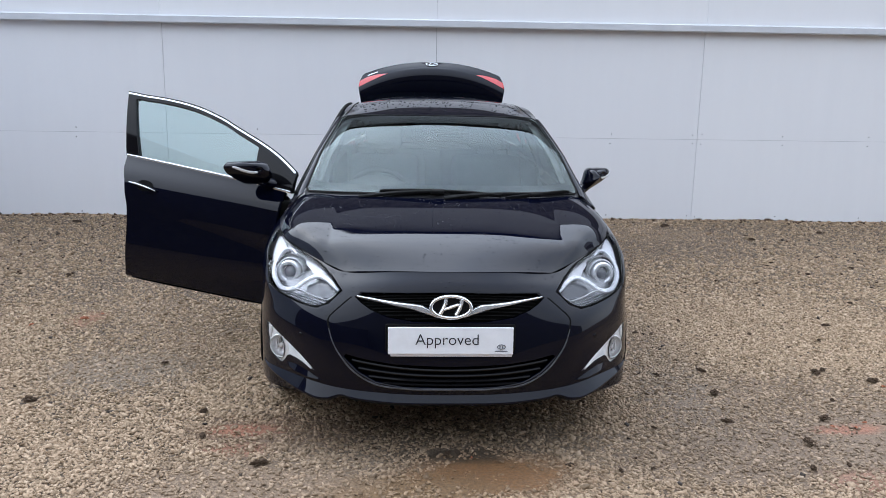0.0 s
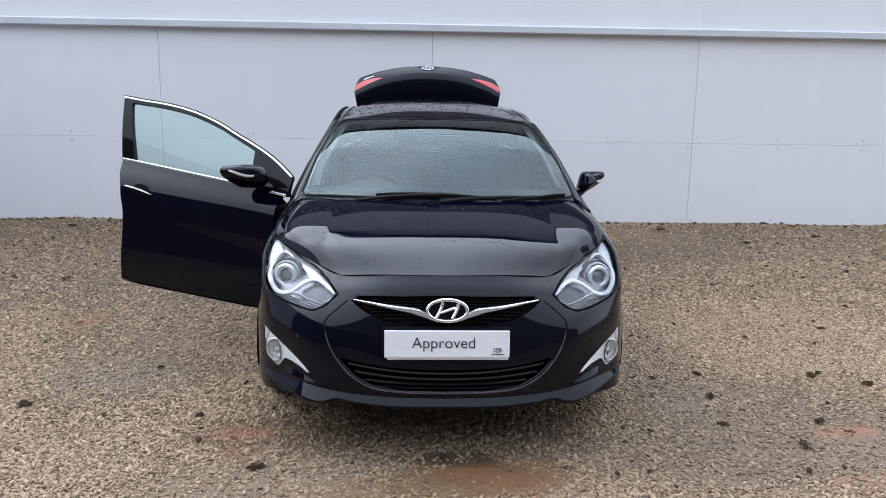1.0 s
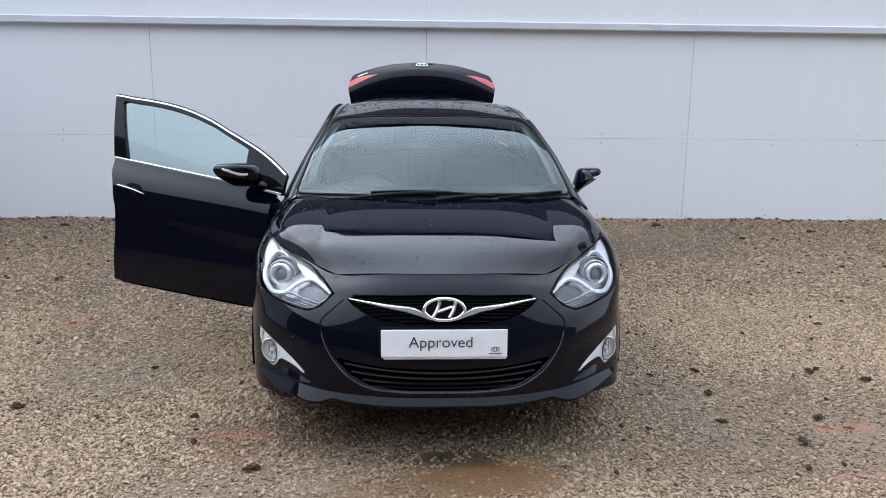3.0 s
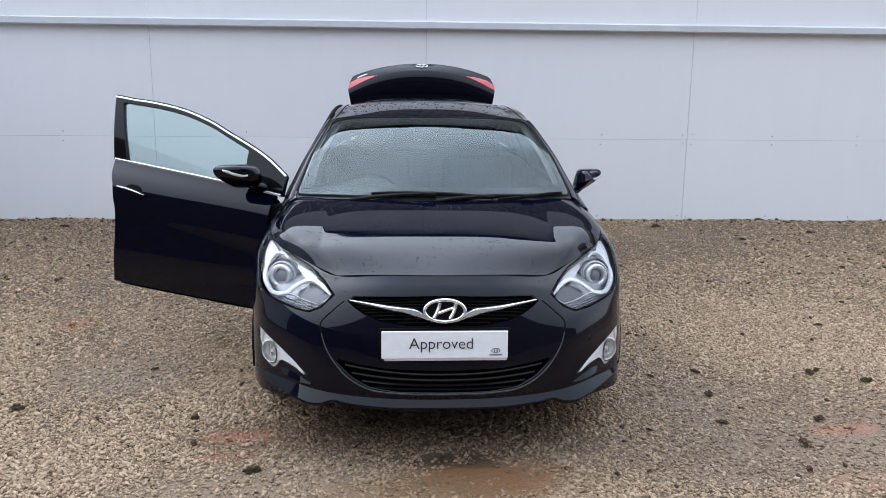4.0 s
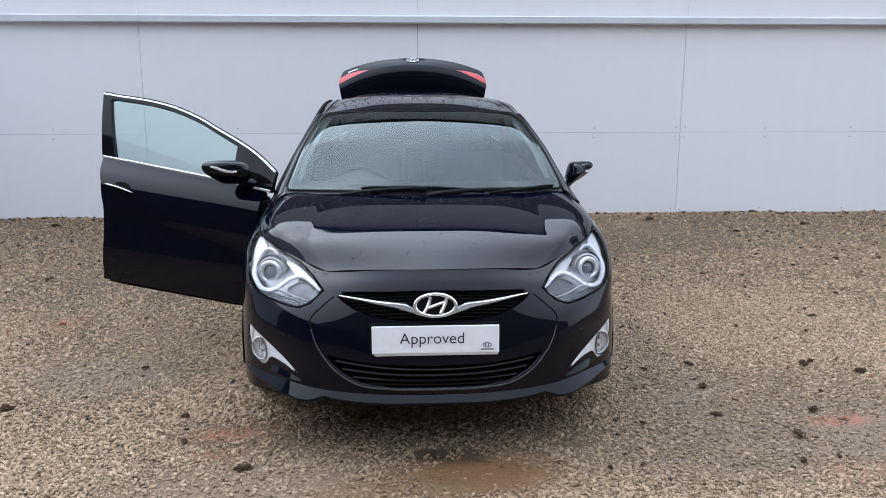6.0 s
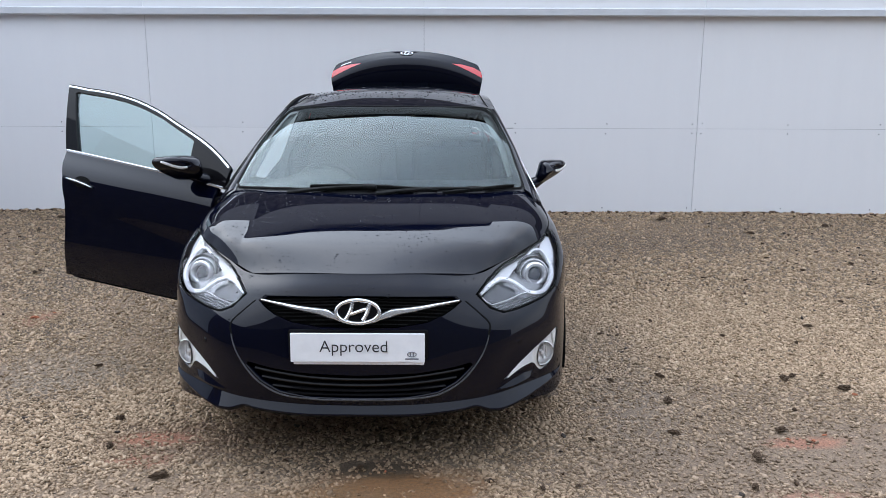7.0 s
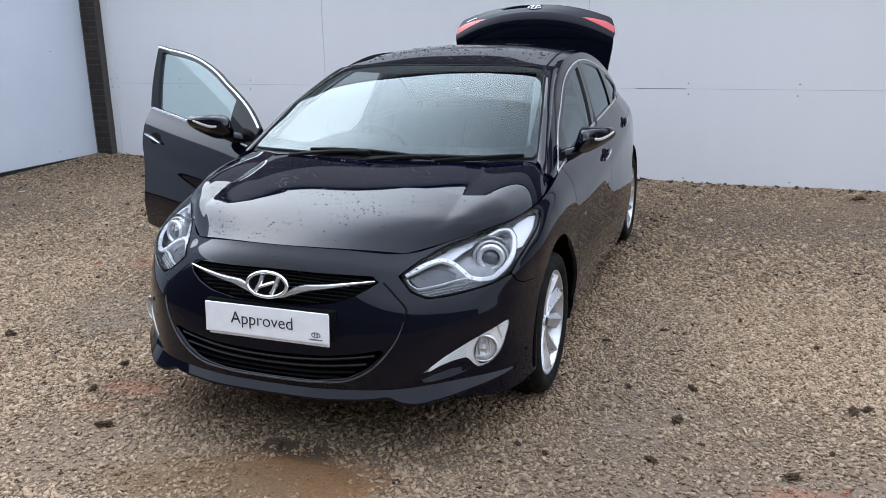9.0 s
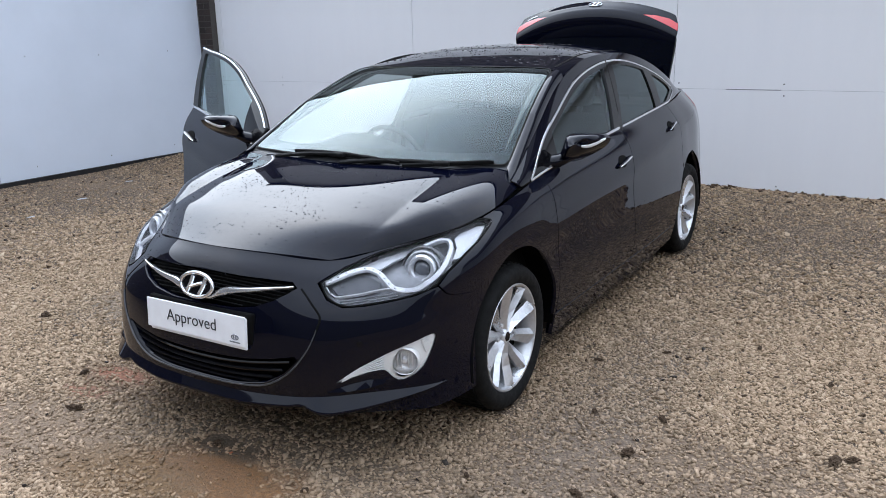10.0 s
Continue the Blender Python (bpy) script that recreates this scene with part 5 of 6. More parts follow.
lid_out = [(a, .02) for a in np.linspace(-.98, .98, 20)] + [(1, b) for b in np.linspace(.04, .97, 24)] + [(a, .99) for a in np.linspace(.97, -.97, 24)] + [(-1, b) for b in np.linspace(.97, .04, 24)]
LAMP_L = [(.995, .73), (.997, .84), (.90, .86), (.72, .815), (.60, .755), (.80, .735)]
boot = patch("boot_lid", lid, lid_out, PAINT, car, scale=(.62, .95), holes=[LAMP_L, [(-a, b) for a, b in LAMP_L]], step=0.022, rim=0.035, out=1, label="glossy black boot lid raised upright")
patch("boot_lining", lid, lid_out, CABIN, boot, scale=(.62, .95), step=0.05, lift=-.05, rim=0)
for s in (1, -1):
    patch("boot_lamp", lid, [(s * a, b) for a, b in LAMP_L], REDLENS, boot, scale=(.62, .95), step=0.02, lift=.002, rim=.02, label="red lamp on the boot lid")
p, n = on(lid, [(a, .89) for a in np.linspace(-.90, -.76, 8)], .002)
ribbon("lid_letter_bar", p, n, .012, .003, SATIN, boot, "small silver lettering")
bz, bn = on(lid, [(0.0, .89)], .004)
bm_ = Matrix.Translation(bz[0]) @ Vector(bn[0]).to_track_quat("Z", "Y").to_matrix().to_4x4()
ring_pts = [bm_ @ Vector((.050 * math.cos(q), .022 * math.sin(q), 0)) for q in np.linspace(0, 2 * math.pi, 32, endpoint=False)]
lid_badge = part("lid_badge", tube(ring_pts, .0042, 8, True, up=tuple(bn[0])), CHROME, boot, "small oval chrome badge", smooth=True)
for sx in (-.015, .015):
    part("badge_stroke", tube([bm_ @ Vector((sx - .008, -.017, 0)), bm_ @ Vector((sx + .008, .017, 0))], .0045, 8), CHROME, lid_badge)
part("boot_tray", box((-.58, 3.08, .45), (.58, 3.66, .50), .02), CABIN, car)
for sx in (-.5, .5):
    part("boot_hinge", tube([(sx, 3.0, 1.02), (sx, 2.99, 1.12), (sx, 3.03, 1.25)], .014, 8), TRIM, boot)
part("rear_scuttle", box((-.55, 3.06, .92), (.55, 3.12, 1.085), .01), GAP, car)
part("parcel_shelf", box((-.62, 2.55, 1.03), (.62, 3.06, 1.05), .01), CABIN, car)

for q in (-1, 1):
    part("pillar_foot", box((q * .70, .10, .78), (q * .795, .44, .905), .01), GAP, car)

part("hinge_pillar", box((-.93, .34, .24), (-.78, .43, .925), .012), GAP, car, "dark body pillar behind the front wing, with the open door's hinges")

# ---- wipers ----
def wiper(a, b, clip, pivot):
    pa = np.stack([np.linspace(a[0], b[0], 16), np.linspace(a[1], b[1], 16)], 1)
    pa[:, 1] -= np.sin(np.linspace(0, math.pi, 16)) * .010
    p, n = on(top, pa, .008)
    w = ribbon("wiper", p, n, np.interp(np.arange(16), (0, 3, 12, 15), (.009, .015, .015, .009)), .013, RUBBER, car, "black wiper resting on the windscreen")
    p2, n2 = on(top, np.linspace(pivot, clip, 10), 0)
    p2 = p2 + n2 * np.interp(np.arange(10), (0, 4, 9), (.004, .010, .016))[:, None]
    ribbon("wiper_arm", p2, n2, np.interp(np.arange(10), (0, 2, 9), (.025, .022, .015)), .010, RUBBER, w)
    part("wiper_clip", box((-.036, -.017, -.010), (.036, .017, .012), .007, Matrix.Translation(p2[-1]) @ pose(0, 0, 0, 8, 0, -6 if clip[0] < .2 else 20)), RUBBER, w)


wiper((-.33, .082), (.295, .042), (-.035, .040), (-.44, .062))
wiper((.318, .030), (.678, .203), (.480, .092), (.0, .002))

# ---- wheels ----
rim_prof = [(.222, -.012), (.228, -.014), (.2335, -.010), (.2335, .0), (.222, .018), (.212, .03), (.205, .10), (.205, .17), (.2, .17), (.2, .10), (.208, .028), (.216, .006)]
tyre_prof = [(.228, -.008), (.236, -.016), (.257, -.025), (.280, -.025), (.296, -.018), (.306, -.004), (.310, .014), (.3125, .05), (.313, .098), (.3125, .146), (.310, .182), (.300, .206), (.275, .218), (.235, .205)]


def spoke(angle, lean):
    """One faceted blade from hub to rim, with a raised ridge."""
    bm, rows = bmesh.new(), []
    for r, w, front, side in ((.030, .026, .018, 0.0), (.075, .038, .018, .003), (.130, .056, .010, .006), (.185, .064, -.003, .010), (.217, .074, -.009, .013)):
        c = side * lean
        rows.append([bm.verts.new((x, y, r)) for x, y in ((c - w / 2, front + .020), (c - w * .14 * lean, front - .003), (c + w / 2, front + .016), (c + w * .4, front + .040), (c - w * .4, front + .040))])
    for a, b in zip(rows, rows[1:]):
        for k in range(5):
            bm.faces.new((a[k], a[(k + 1) % 5], b[(k + 1) % 5], b[k]))
    bm.faces.new(rows[0]); bm.faces.new(rows[-1][::-1])
    bmesh.ops.recalc_face_normals(bm, faces=bm.faces[:])
    bm.transform(Matrix.Rotation(angle, 4, "Y"))
    return bm


def wheel():
    """A ten-blade alloy wheel about the y axis, its face to -y."""
    w = part("wheel", lathe(rim_prof, 64, None, True), ALLOY, None, "ten-spoke silver alloy wheel with low black tyre", smooth=True)
    part("tyre", lathe(tyre_prof, 72), RUBBER, w, "black road tyre", smooth=True)
    tread = bmesh.new()
    for k in range(60):
        for y0, y1 in ((.020, .060), (.068, .125), (.135, .176)):
            b = box((-.010, y0, .308), (.010, y1, .3160), 0)
            b.transform(Matrix.Rotation(2 * math.pi * (k + (.5 if y0 > .05 and y0 < .1 else 0)) / 60, 4, "Y"))
            me = bpy.data.meshes.new("t"); b.to_mesh(me); b.free(); tread.from_mesh(me); bpy.data.meshes.remove(me)
    part("tread", tread, RUBBER, w)
    for i in range(5):
        for s in (-1, 1):
            part("spoke", spoke(2 * math.pi * i / 5 + s * .27, s), ALLOY, w)
    part("centre_cap", lathe([(0, .012), (.024, .013), (.030, .018), (.034, .03), (.034, .06)], 28), SATIN, w, smooth=True)
    part("cap_disc", lathe([(0, .009), (.018, .010), (.021, .013), (0, .014)], 24), GLOSSBLACK, w, smooth=True)
    for i in range(5):
        q = 2 * math.pi * (i + .5) / 5
        part("wheel_nut", lathe([(0, .026), (.008, .026), (.009, .03), (.009, .05)], 8, Matrix.Translation((.052 * math.sin(q), 0, .052 * math.cos(q)))), SATIN, w)
    # near-black disc added close behind the spokes, standing in for shade in their gaps
    part("shade_disc", lathe([(0, .070), (.203, .070), (.203, .075), (0, .075)], 40), GAP, w)
    return w


first = wheel()
PLACES = [pose(.855, 0, .314, 0, 0, 90), pose(-.855, 0, .314, 0, 0, -90), pose(.822, WB + .015, .314, 0, 0, 90), pose(-.822, WB + .015, .314, 0, 0, -90)]
turns = (17, 40, 64, 5)
for k, m in enumerate(PLACES):
    wh = first if k == 0 else copy_thing(first, m)
    wh.parent = car
    wh.matrix_basis = m @ Matrix.Rotation(radians(turns[k]), 4, "Y")

# ---- cabin ----
dash_prof = [(.10, .955), (.25, .985), (.55, .985), (.72, .965), (.80, .90), (.82, .78), (.70, .55), (.60, .45)]
bm = bmesh.new()
rows = []
for x in np.linspace(-.74, .74, 25):
    hump = .085 * math.exp(-((x + .37) / .2) ** 2)
    rows.append([bm.verts.new((x, y + .10 * (abs(x) / .74) ** 2 * (1 if y < .6 else 0), z - .02 + (hump if .3 < y < .75 else 0))) for y, z in dash_prof])
for a, b in zip(rows, rows[1:]):
    for k in range(len(dash_prof) - 1):
        bm.faces.new((a[k], b[k], b[k + 1], a[k + 1]))
part("dashboard", bm, CABIN, car, "dark grey dashboard", smooth=True)
wheel_m = pose(-.37, .96, .875, -64 + 90)
rim_pts = [wheel_m @ Vector((.19 * math.cos(q), 0, .19 * math.sin(q))) for q in np.linspace(0, 2 * math.pi, 48, endpoint=False)]
sw = part("steering_wheel", tube(rim_pts, .016, 10, True), TRIM, car, "black steering wheel", smooth=True)
part("steering_hub", lathe([(0, -.03), (.06, -.025), (.075, 0), (.06, .03), (0, .03)], 28, wheel_m), TRIM, sw, smooth=True)
for q in (0, 180, 270):
    part("steering_spoke", tube([wheel_m @ Vector((.05 * math.cos(radians(q)), 0, .05 * math.sin(radians(q)))), wheel_m @ Vector((.185 * math.cos(radians(q)), 0, .185 * math.sin(radians(q))))], .014, 8), SATIN, sw)


def seat(x, y, w):
    base = box((x - w / 2, y - .30, .34), (x + w / 2, y + .26, .52), .06, seg=3)
    s = part("seat", base, SEATCLOTH, car, "dark cloth car seat", smooth=True)
    back = box((-w / 2, -.07, 0), (w / 2, .07, .62), .06, Matrix.Translation((x, y + .27, .48)) @ pose(0, 0, 0, -20), seg=3)
    part("seat_back", back, SEATCLOTH, s, smooth=True)
    hm = Matrix.Translation((x, y + .505, 1.10)) @ pose(0, 0, 0, -12)
    part("headrest", box((-.13, -.045, 0), (.13, .045, .17), .04, hm, seg=3), SEATCLOTH, s, smooth=True)
    for dx in (-.06, .06):
        part("headrest_post", tube([hm @ Vector((dx, 0, .02)), hm @ Vector((dx, 0, -.10))], .007, 8), TRIM, s)


seat(-.37, 1.30, .50)
seat(.37, 1.30, .50)
seat(-.36, 2.20, .60)
seat(.36, 2.20, .60)
for flip in (False, True):
    for y0, y1 in ((1.50, 1.585),):
        q = -1 if flip else 1
        part("door_pillar", tube([(q * .80, y0 + .04, .30), (q * .77, y0 + .04, .80), (q * .735, y0 + .05, 1.02), (q * .60, y1 + .04, 1.34)], [.07, .07, .055, .045], 8, flat=.5), CABIN, car)
    patch("pillar_lining", top, [(railx(y) - PIL - .050, y) for y in np.linspace(.30, .98, 14)] + [(railx(y) - .008, y) for y in np.linspace(.98, .26, 14)], LINING, car, step=0.03, lift=-.035, rim=0, flip=flip)
patch("headlining", top, [(x, head_y(x) + .03) for x in np.linspace(-.56, .56, 24)] + [(railx(y) - .006, y) for y in np.linspace(1.06, 2.6, 16)] + [(-(railx(y) - .006), y) for y in np.linspace(2.6, 1.06, 16)], LINING, car, step=0.06, lift=-.028, rim=0)
part("rear_view_mirror", box((-.11, .80, 1.285), (.11, .83, 1.345), .015), TRIM, car, smooth=True)
part("mirror_stalk", tube([(0, .815, 1.32), (0, .80, 1.335)], .008, 8), TRIM, car)
part("console", box((-.13, .62, .28), (.13, 1.45, .58), .04), CABIN, car, smooth=True)
part("firewall", box((-.72, .12, .24), (.72, .20, .93), .02), GAP, car)
part("engine_bay", box((-.44, -.55, .25), (.44, .12, .70), .05), GAP, car)
part("rear_bulkhead", box((-.66, 2.62, .24), (.66, 2.68, 1.03), .02), CABIN, car)
for q in (-1, 1):
    part("side_lining", box((q * .745, 1.56, .24), (q * .70, 2.62, 1.0), .008), CABIN, car)
    part("rear_pillar_lining", box((q * .628, 2.56, .98), (q * .610, 3.0, 1.13), .006), CABIN, car)
    part("sill_inner", box((q * .72, .42, .20), (q * .84, 2.4, .30), .02), TRIM, car)

# ---- brick pier in the corner ----
pier = tagged(new("brick_pier"), label="dark brick pier in the corner between two clad walls", category="pier", kind="structure")
part("mortar_core", box((-6.088, WALL_Y - .082, -.2), (-5.866, WALL_Y + .012, 4.6)), MORTAR, pier)
brick_bm = box((-.1035, -.0, -.0325), (.1035, .10, .0325), .004, seg=1)
brick_me = bpy.data.meshes.new("brick"); brick_bm.to_mesh(brick_me); brick_bm.free()
half_bm = box((-.049, -.0, -.0325), (.049, .10, .0325), .004, seg=1)
half_me = bpy.data.meshes.new("half_brick"); half_bm.to_mesh(half_me); half_bm.free()
for k in range(61):
    z = .0325 + .075 * k
    row = [(-5.977, brick_me)] if k % 2 == 0 else [(-6.0315, half_me), (-5.9225, half_me)]
    for x, me in row:
        b = shape("brick", me, BRICK, pier)
        b.location = (x, WALL_Y - .09 + rng.normal() * .0015, z)

# ---- rain beads on hood and roof ----
bead_rng = np.random.default_rng(11)


def beads(name, f, ab, parent, r0, r1):
    """Small flat domes of water lying on the surface f."""
    ab = np.asarray(ab, float)
    p, n = on(f, ab, 0.0003)
    sides, verts, faces = 7, [], []
    for c, m in zip(p, n):
        r = r0 + (r1 - r0) * bead_rng.random() ** 3
        t = np.cross(m, (0.31, 0.9, 0.2)); t /= np.linalg.norm(t)
        s = np.cross(m, t)
        k = len(verts)
        sx = 1 + .5 * bead_rng.random()
        for rr, h in ((1, 0), (.72, .34)):
            verts += [c + (t * math.cos(q) * sx + s * math.sin(q)) * r * rr + m * h * r for q in np.linspace(0, 2 * math.pi, sides, endpoint=False)]
        verts.append(c + m * r * .46)
        for j in range(sides):
            j2 = (j + 1) % sides
            faces += [(k + j, k + j2, k + sides + j2, k + sides + j), (k + sides + j, k + sides + j2, k + 2 * sides)]
    ob = shape(name, mesh_of(name, verts, faces, True), PAINT, parent, "clear rain beads", "stuff")
    ob.visible_shadow = False
    return ob


def clusters(n, a, b, spread):
    """Beads in loose groups, as drops run together."""
    c = np.stack([bead_rng.uniform(*a, n // 6), bead_rng.uniform(*b, n // 6)], 1)
    return np.clip(c[bead_rng.integers(0, len(c), n)] + bead_rng.normal(0, 1, (n, 2)) * spread, (a[0], b[0]), (a[1], b[1]))


beads("rain", hood, np.concatenate([clusters(800, (-.95, .95), (.03, .96), (.06, .05)), clusters(150, (-.92, .92), (.80, .97), (.05, .03))]), hood_panel, .0014, .0040)
beads("rain", top, np.concatenate([clusters(500, (-.54, .54), (1.03, 1.6), (.03, .05)), clusters(250, (-.50, .50), (1.6, 2.5), (.05, .08))]), roof, .002, .0065)
beads("rain", body, clusters(160, (-.62, .62), (.50, .97), (.05, .03)), bumper, .0015, .004)
beads("rain", lip_surface, clusters(150, (-.9, .9), (.1, .6), (.05, .1)), lip, .0015, .004)

# ---- loose gravel ----
STONE = mat("loose_stone", (0.3, 0.27, 0.22), 0.85)
geo = node(STONE, "ShaderNodeNewGeometry")
st_base = gravel_colour(STONE, geo.outputs["Random Per Island"])
st_col = mixed(STONE, 0.3, st_base, ramp(STONE, noise_of(STONE, 160), [(0.3, (0.15, 0.103, 0.058)), (0.7, (0.46, 0.33, 0.205))]))
# chips trodden into wet earth take its brown, and the painted shade below the bumper
st_co = node(STONE, "ShaderNodeTexCoord").outputs["Object"]
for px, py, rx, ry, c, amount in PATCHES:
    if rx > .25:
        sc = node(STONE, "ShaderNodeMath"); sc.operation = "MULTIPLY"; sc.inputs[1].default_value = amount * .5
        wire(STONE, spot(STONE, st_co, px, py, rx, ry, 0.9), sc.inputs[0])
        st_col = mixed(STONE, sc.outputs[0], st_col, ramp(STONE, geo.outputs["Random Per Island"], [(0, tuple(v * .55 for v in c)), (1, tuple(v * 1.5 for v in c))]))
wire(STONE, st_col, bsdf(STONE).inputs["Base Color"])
bump(STONE, noise_of(STONE, 300), 0.4, 0.002)
srng = np.random.default_rng(21)
chip = np.array([(i, j, k) for i in (-.68, .68) for j in (-.68, .68) for k in (-.68, .68)])
chip_f = np.array([(0, 2, 3), (0, 3, 1), (4, 5, 7), (4, 7, 6), (0, 1, 5), (0, 5, 4), (2, 6, 7), (2, 7, 3), (0, 4, 6), (0, 6, 2), (1, 3, 7), (1, 7, 5)])


def scatter(name, xs, ys, radius, label, material=None):
    """Angular chips lying in the surface, joined; radius a number or one a chip."""
    n = len(xs)
    radius = np.broadcast_to(np.asarray(radius, float), (n,))
    r = np.minimum(radius * np.exp(srng.normal(0, .27, n)), radius * 1.7)
    v = chip[None] * (1 + srng.normal(0, .14, (n, 8, 1))) + srng.normal(0, .16, (n, 8, 3))
    v = v * (r[:, None] * np.stack([np.exp(srng.normal(.12, .2, n)), np.exp(srng.normal(0, .2, n)), np.full(n, .62)], 1))[:, None, :]
    a, tx, ty = srng.uniform(0, 2 * np.pi, n), srng.normal(0, .3, n), srng.normal(0, .3, n)
    v[:, :, 2] += v[:, :, 0] * tx[:, None] + v[:, :, 1] * ty[:, None]
    c, s = np.cos(a)[:, None], np.sin(a)[:, None]
    v = np.stack([v[:, :, 0] * c - v[:, :, 1] * s, v[:, :, 0] * s + v[:, :, 1] * c, v[:, :, 2]], -1)
    v += np.stack([xs, ys, rise(xs, ys) + r * srng.uniform(.0, .38, n)], 1)[:, None, :]
    f = (chip_f[None] + (np.arange(n) * 8)[:, None, None]).reshape(-1, 3)
    me = bpy.data.meshes.new(name)
    me.vertices.add(n * 8)
    me.vertices.foreach_set("co", v.astype(np.float32).ravel())
    me.loops.add(len(f) * 3)
    me.loops.foreach_set("vertex_index", f.astype(np.int32).ravel())
    me.polygons.add(len(f))
    me.polygons.foreach_set("loop_start", np.arange(0, len(f) * 3, 3, dtype=np.int32))
    me.update(calc_edges=True)
    me.validate()
    return tagged(shape(name, me, material or STONE), label=label, category="gravel", kind="stuff")


# slow change of cover over the yard, on a coarse net
net_x, net_y = np.arange(-6.6, 7.2, .12), np.arange(-3.4, 5.4, .12)
net = np.array([[noise.noise((a * .55 + 3.1, b * .55, .4)) for a in net_x] for b in net_y])


def patchiness(x, y):
    """1 on loose gravel, low on trodden earth, puddle and the painted bumper shade."""
    i, j = np.clip(((x + 6.6) / .12).astype(int), 0, len(net_x) - 2), np.clip(((y + 3.4) / .12).astype(int), 0, len(net_y) - 2)
    fx, fy = (x - net_x[i]) / .12, (y - net_y[j]) / .12
    q = (net[j, i] * (1 - fx) + net[j, i + 1] * fx) * (1 - fy) + (net[j + 1, i] * (1 - fx) + net[j + 1, i + 1] * fx) * fy
    d = np.clip(1.0 - np.clip((q - .10) / .30, 0, 1) * .65, 0, 1)
    for px, py, rx, ry, _, amount in PATCHES:
        e = np.hypot((x - px) / rx, (y - py) / ry)
        d *= 1 - (.97 if amount > .9 else .72 * amount) * np.clip(1.15 - e, 0, .5) / .5
    return d


def outside(x, y):
    """How far a place lies beyond the stretch of yard round the car's nose."""
    return np.hypot(np.maximum(np.abs(x - .25) - 2.6, 0), np.maximum(np.abs(y + .1) - 1.15, 0))


def cover(x, y):
    """Chips a square metre: thick round the car's nose, thinning outwards."""
    d = outside(x, y)
    return (6300 * np.exp(-(d / .55) ** 2) + 1900 * np.exp(-(d / 1.6) ** 2) + 900) * np.clip((y + 3.0) / 1.5, 0, 1) * np.clip((6.6 - np.abs(x)) / .8, 0, 1)


def sown(density=None):
    """Places for chips over the yard, clear of the car's floor and tyres."""
    n = int(13.2 * 7.9 * (9100 if density is None else density))
    x, y = srng.uniform(-6.6, 6.6, n), srng.uniform(-3.0, 4.9, n)
    if density is None:
        keep = srng.random(n) * 9100 < cover(x, y)
        x, y = x[keep], y[keep]
    keep = (srng.random(len(x)) < patchiness(x, y)) & ~((np.abs(x) < .7) & (y > .3) & (y < 3.4)) & (x > LEFT_X + .02)
    for wx in (-.79, .79):
        for wy in (0, WB):
            keep &= ~((np.abs(x - wx) < .12) & (np.abs(y - wy) < .10))
    return x[keep], y[keep]


sx_, sy_ = sown()
scatter("gravel", sx_, sy_, .0066 + .0028 * np.clip(outside(sx_, sy_) / 1.4, 0, 1), "loose pale angular gravel chips")
ex, ey = sown(30)
scatter("gravel", ex, ey, .0105, "larger pale gravel stones")

# stones swept up along the foot of the long wall
fx = srng.uniform(-5.8, 6.6, 2000)
fy = WALL_Y - .015 - np.abs(srng.normal(0, .11, 2000)) * (.6 + .7 * np.abs(np.sin(fx * 1.7)))
scatter("gravel", fx, fy, .0105, "pale stones swept along the foot of the wall")

# crumbs of dark earth strewn over the yard
cx_, cy_ = sown(14)
scatter("earth_crumbs", cx_, cy_, .0085, "small crumbs of dark damp earth on the gravel", speckled("damp_earth", (0.030, 0.021, 0.015), 0.9, spread=0.4, scale=60))

# ---- dark clods and leaves on the gravel ----
CLOD = speckled("wet_earth", (0.060, 0.038, 0.023), 0.9, spread=.5, specular_ior_level=.2, scale=90, relief=.004)
dx_, dy_ = sown(15)
wx_ = srng.uniform(-5.8, 6.6, 420)
scatter("earth_crumb", wx_, WALL_Y - .02 - np.abs(srng.normal(0, .06, 420)), .015, "dark crumbs of earth along the foot of the wall", CLOD)
scatter("earth_crumb", dx_, dy_, .0085 + .003 * np.clip(outside(dx_, dy_) / 1.4, 0, 1), "small dark wet crumbs of earth", CLOD)
clod_meshes = []
for k in range(4):
    bm = bmesh.new()
    bmesh.ops.create_icosphere(bm, subdivisions=4, radius=1)
    for v in bm.verts:
        d = 1 + .60 * noise.noise(v.co * 1.7 + Vector((k * 7, 0, 0))) + .50 * noise.noise(v.co * 4.2 + Vector((0, k * 5, 0))) + .22 * noise.noise(v.co * 9.5 + Vector((k, 0, 3)))
        v.co = Vector((v.co.x * d * (1.0 + .25 * (k % 3)), v.co.y * d * .62, max(v.co.z * d * .42, -.10)))
    me = bpy.data.meshes.new("clod")
    bm.to_mesh(me); bm.free()
    clod_meshes.append(me)
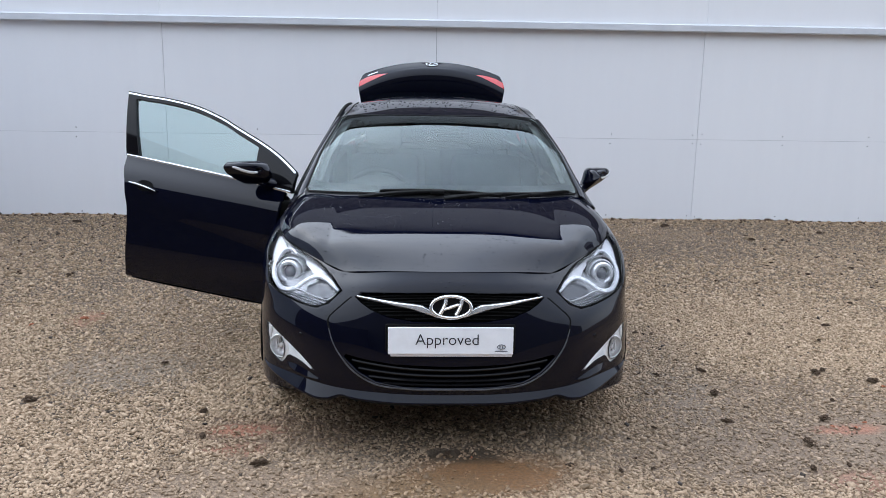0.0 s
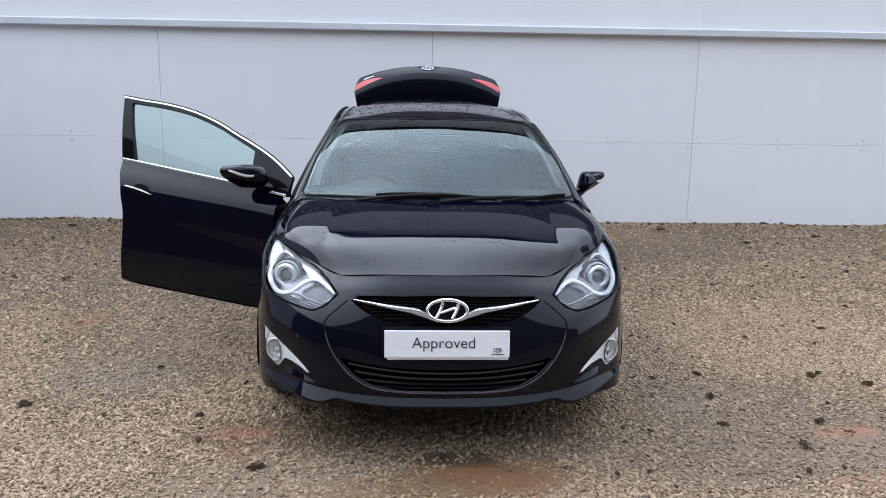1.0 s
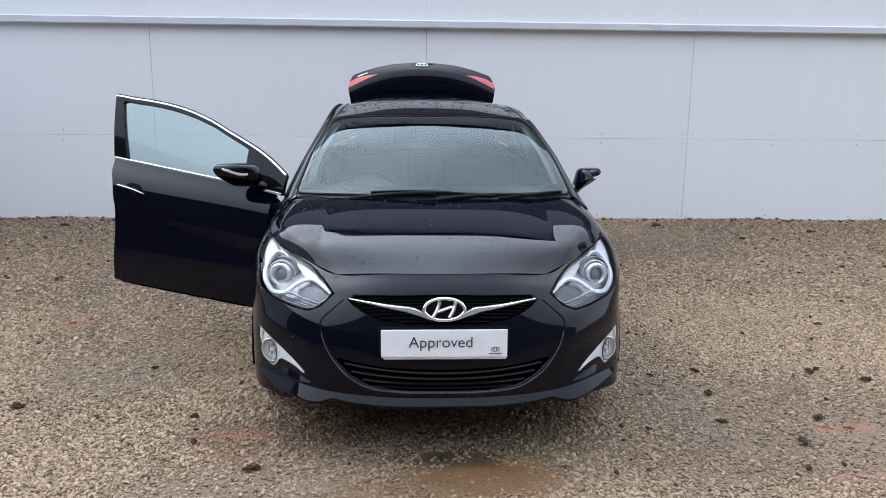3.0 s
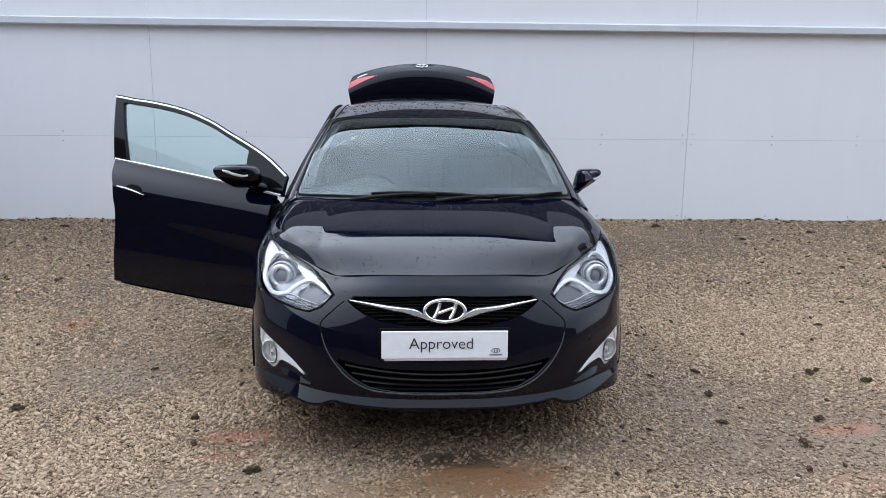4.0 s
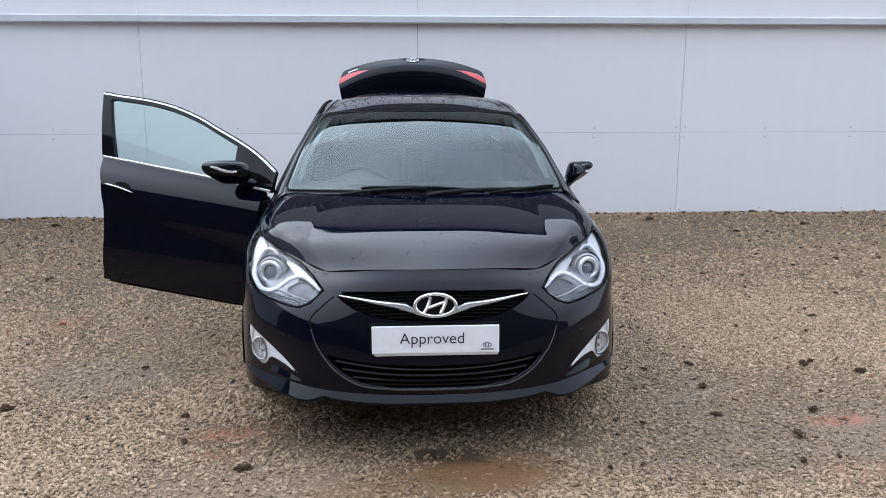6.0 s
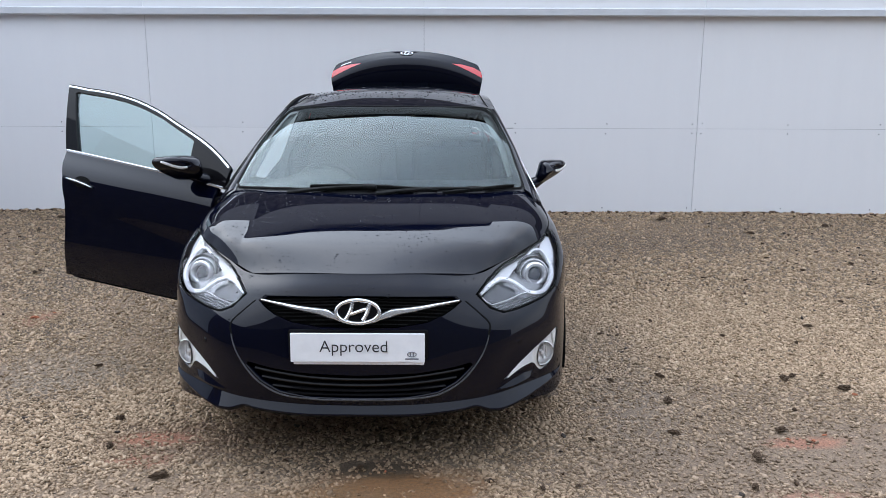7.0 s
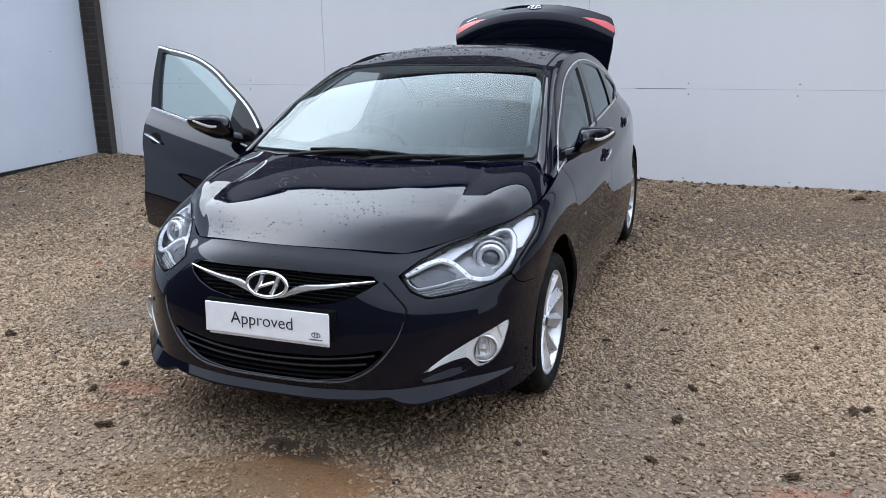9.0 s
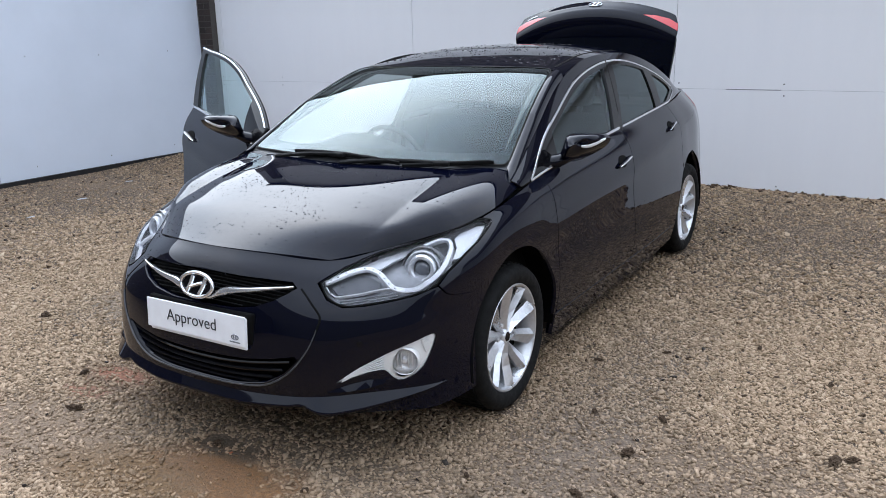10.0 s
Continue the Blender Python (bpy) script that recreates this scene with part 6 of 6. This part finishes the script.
CLODS = [(-1.163, -.40, .032), (-1.10, -.683, .028), (-.80, -.95, .036), (-.007, -.87, .028), (1.432, -.155, .042), (1.366, -.511, .028), (1.655, -.737, .040),
         (1.852, -.489, .040), (2.363, -.016, .045), (2.113, .125, .042), (1.47, .16, .030), (2.17, .165, .034), (-2.06, -.25, .05), (1.20, .10, .022), (.98, -.60, .018),
         (.72, -1.02, .022), (.86, -1.0, .018), (1.02, .62, .022), (1.28, .86, .022), (2.02, .83, .024), (2.42, .70, .026), (2.62, 1.02, .028), (1.66, 1.15, .022),
         (2.9, .45, .03), (3.1, 1.6, .03), (-2.9, 2.3, .035), (-2.3, 2.6, .03), (3.3, 3.9, .05), (4.2, 4.3, .05), (2.6, 4.55, .06), (-3.7, 4.5, .06), (4.9, 3.4, .05),
         (3.7, 2.7, .04), (-4.6, 3.9, .05), (-1.55, .28, .022), (1.55, -1.0, .03), (2.0, -.28, .022)]
for k, (x, y, r) in enumerate(CLODS):
    ob = shape("clod", clod_meshes[k % 4], CLOD)
    ob.matrix_basis = Matrix.Translation((x, y, float(rise(x, y)) + .012)) @ Matrix.Rotation(srng.uniform(0, 6.3), 4, "Z") @ Matrix.Diagonal((r * .66, r * .66, r * .72, 1))
    tagged(ob, label="dark wet clod of earth lying on the gravel", category="clod", group="clods on the yard")
CHIP = speckled("orange_brick", (0.34, 0.12, 0.06), 0.85, spread=.3, scale=80, relief=.003)
for k, (x, y, r) in enumerate([(-2.33, 1.15, .03), (-2.62, 1.02, .022), (-2.25, 1.25, .018), (1.95, -.60, .016), (1.85, -.58, .013), (2.02, -.55, .014), (.10, -.90, .012), (2.37, -.10, .02)]):
    ob = shape("brick_chip", clod_meshes[(k + 1) % 4].copy(), CHIP)
    ob.matrix_basis = Matrix.Translation((x, y, float(rise(x, y)) + .010)) @ Matrix.Rotation(k * 1.3, 4, "Z") @ Matrix.Diagonal((r * .6, r * .6, r * .7, 1))
    tagged(ob, label="chip of orange brick lying on the gravel", category="brick chip", group="brick chips on the yard")

# ---- pale scraps on the yard ----
for x, y, r in ((-4.96, 2.07, .030), (-4.67, 1.33, .024), (-5.3, 2.9, .022)):
    ob = shape("pale_scrap", clod_meshes[2].copy(), FLASHING)
    ob.matrix_basis = Matrix.Translation((x, y, float(rise(x, y)) + .012)) @ Matrix.Rotation(x, 4, "Z") @ Matrix.Diagonal((r, r * .6, r * .5, 1))
    tagged(ob, label="small pale scrap of rubble on the gravel", category="rubble", group="scraps on the yard")

# ---- unseen dark walls added beside and behind the camera: close the yard, darken reflections ----
PLASTER = speckled("dark_plaster", (0.10, 0.095, 0.09), 0.8, scale=3)
far_wall = part("wall_far", box((-70, -16.4, -.3), (70, -16, 9.6), .02), PLASTER, None)
tagged(far_wall, label="unseen plain dark wall added behind the camera to darken reflections", category="wall", kind="structure")
side_wall = part("wall_side", box((LEFT_X - .3, -15.99, -.3), (LEFT_X - .03, LEFT_END - .004, 3.1), .01), BANDBRICK, None)
tagged(side_wall, label="unseen plain dark brick wall added beyond the pale side wall to darken reflections", category="wall", kind="structure")
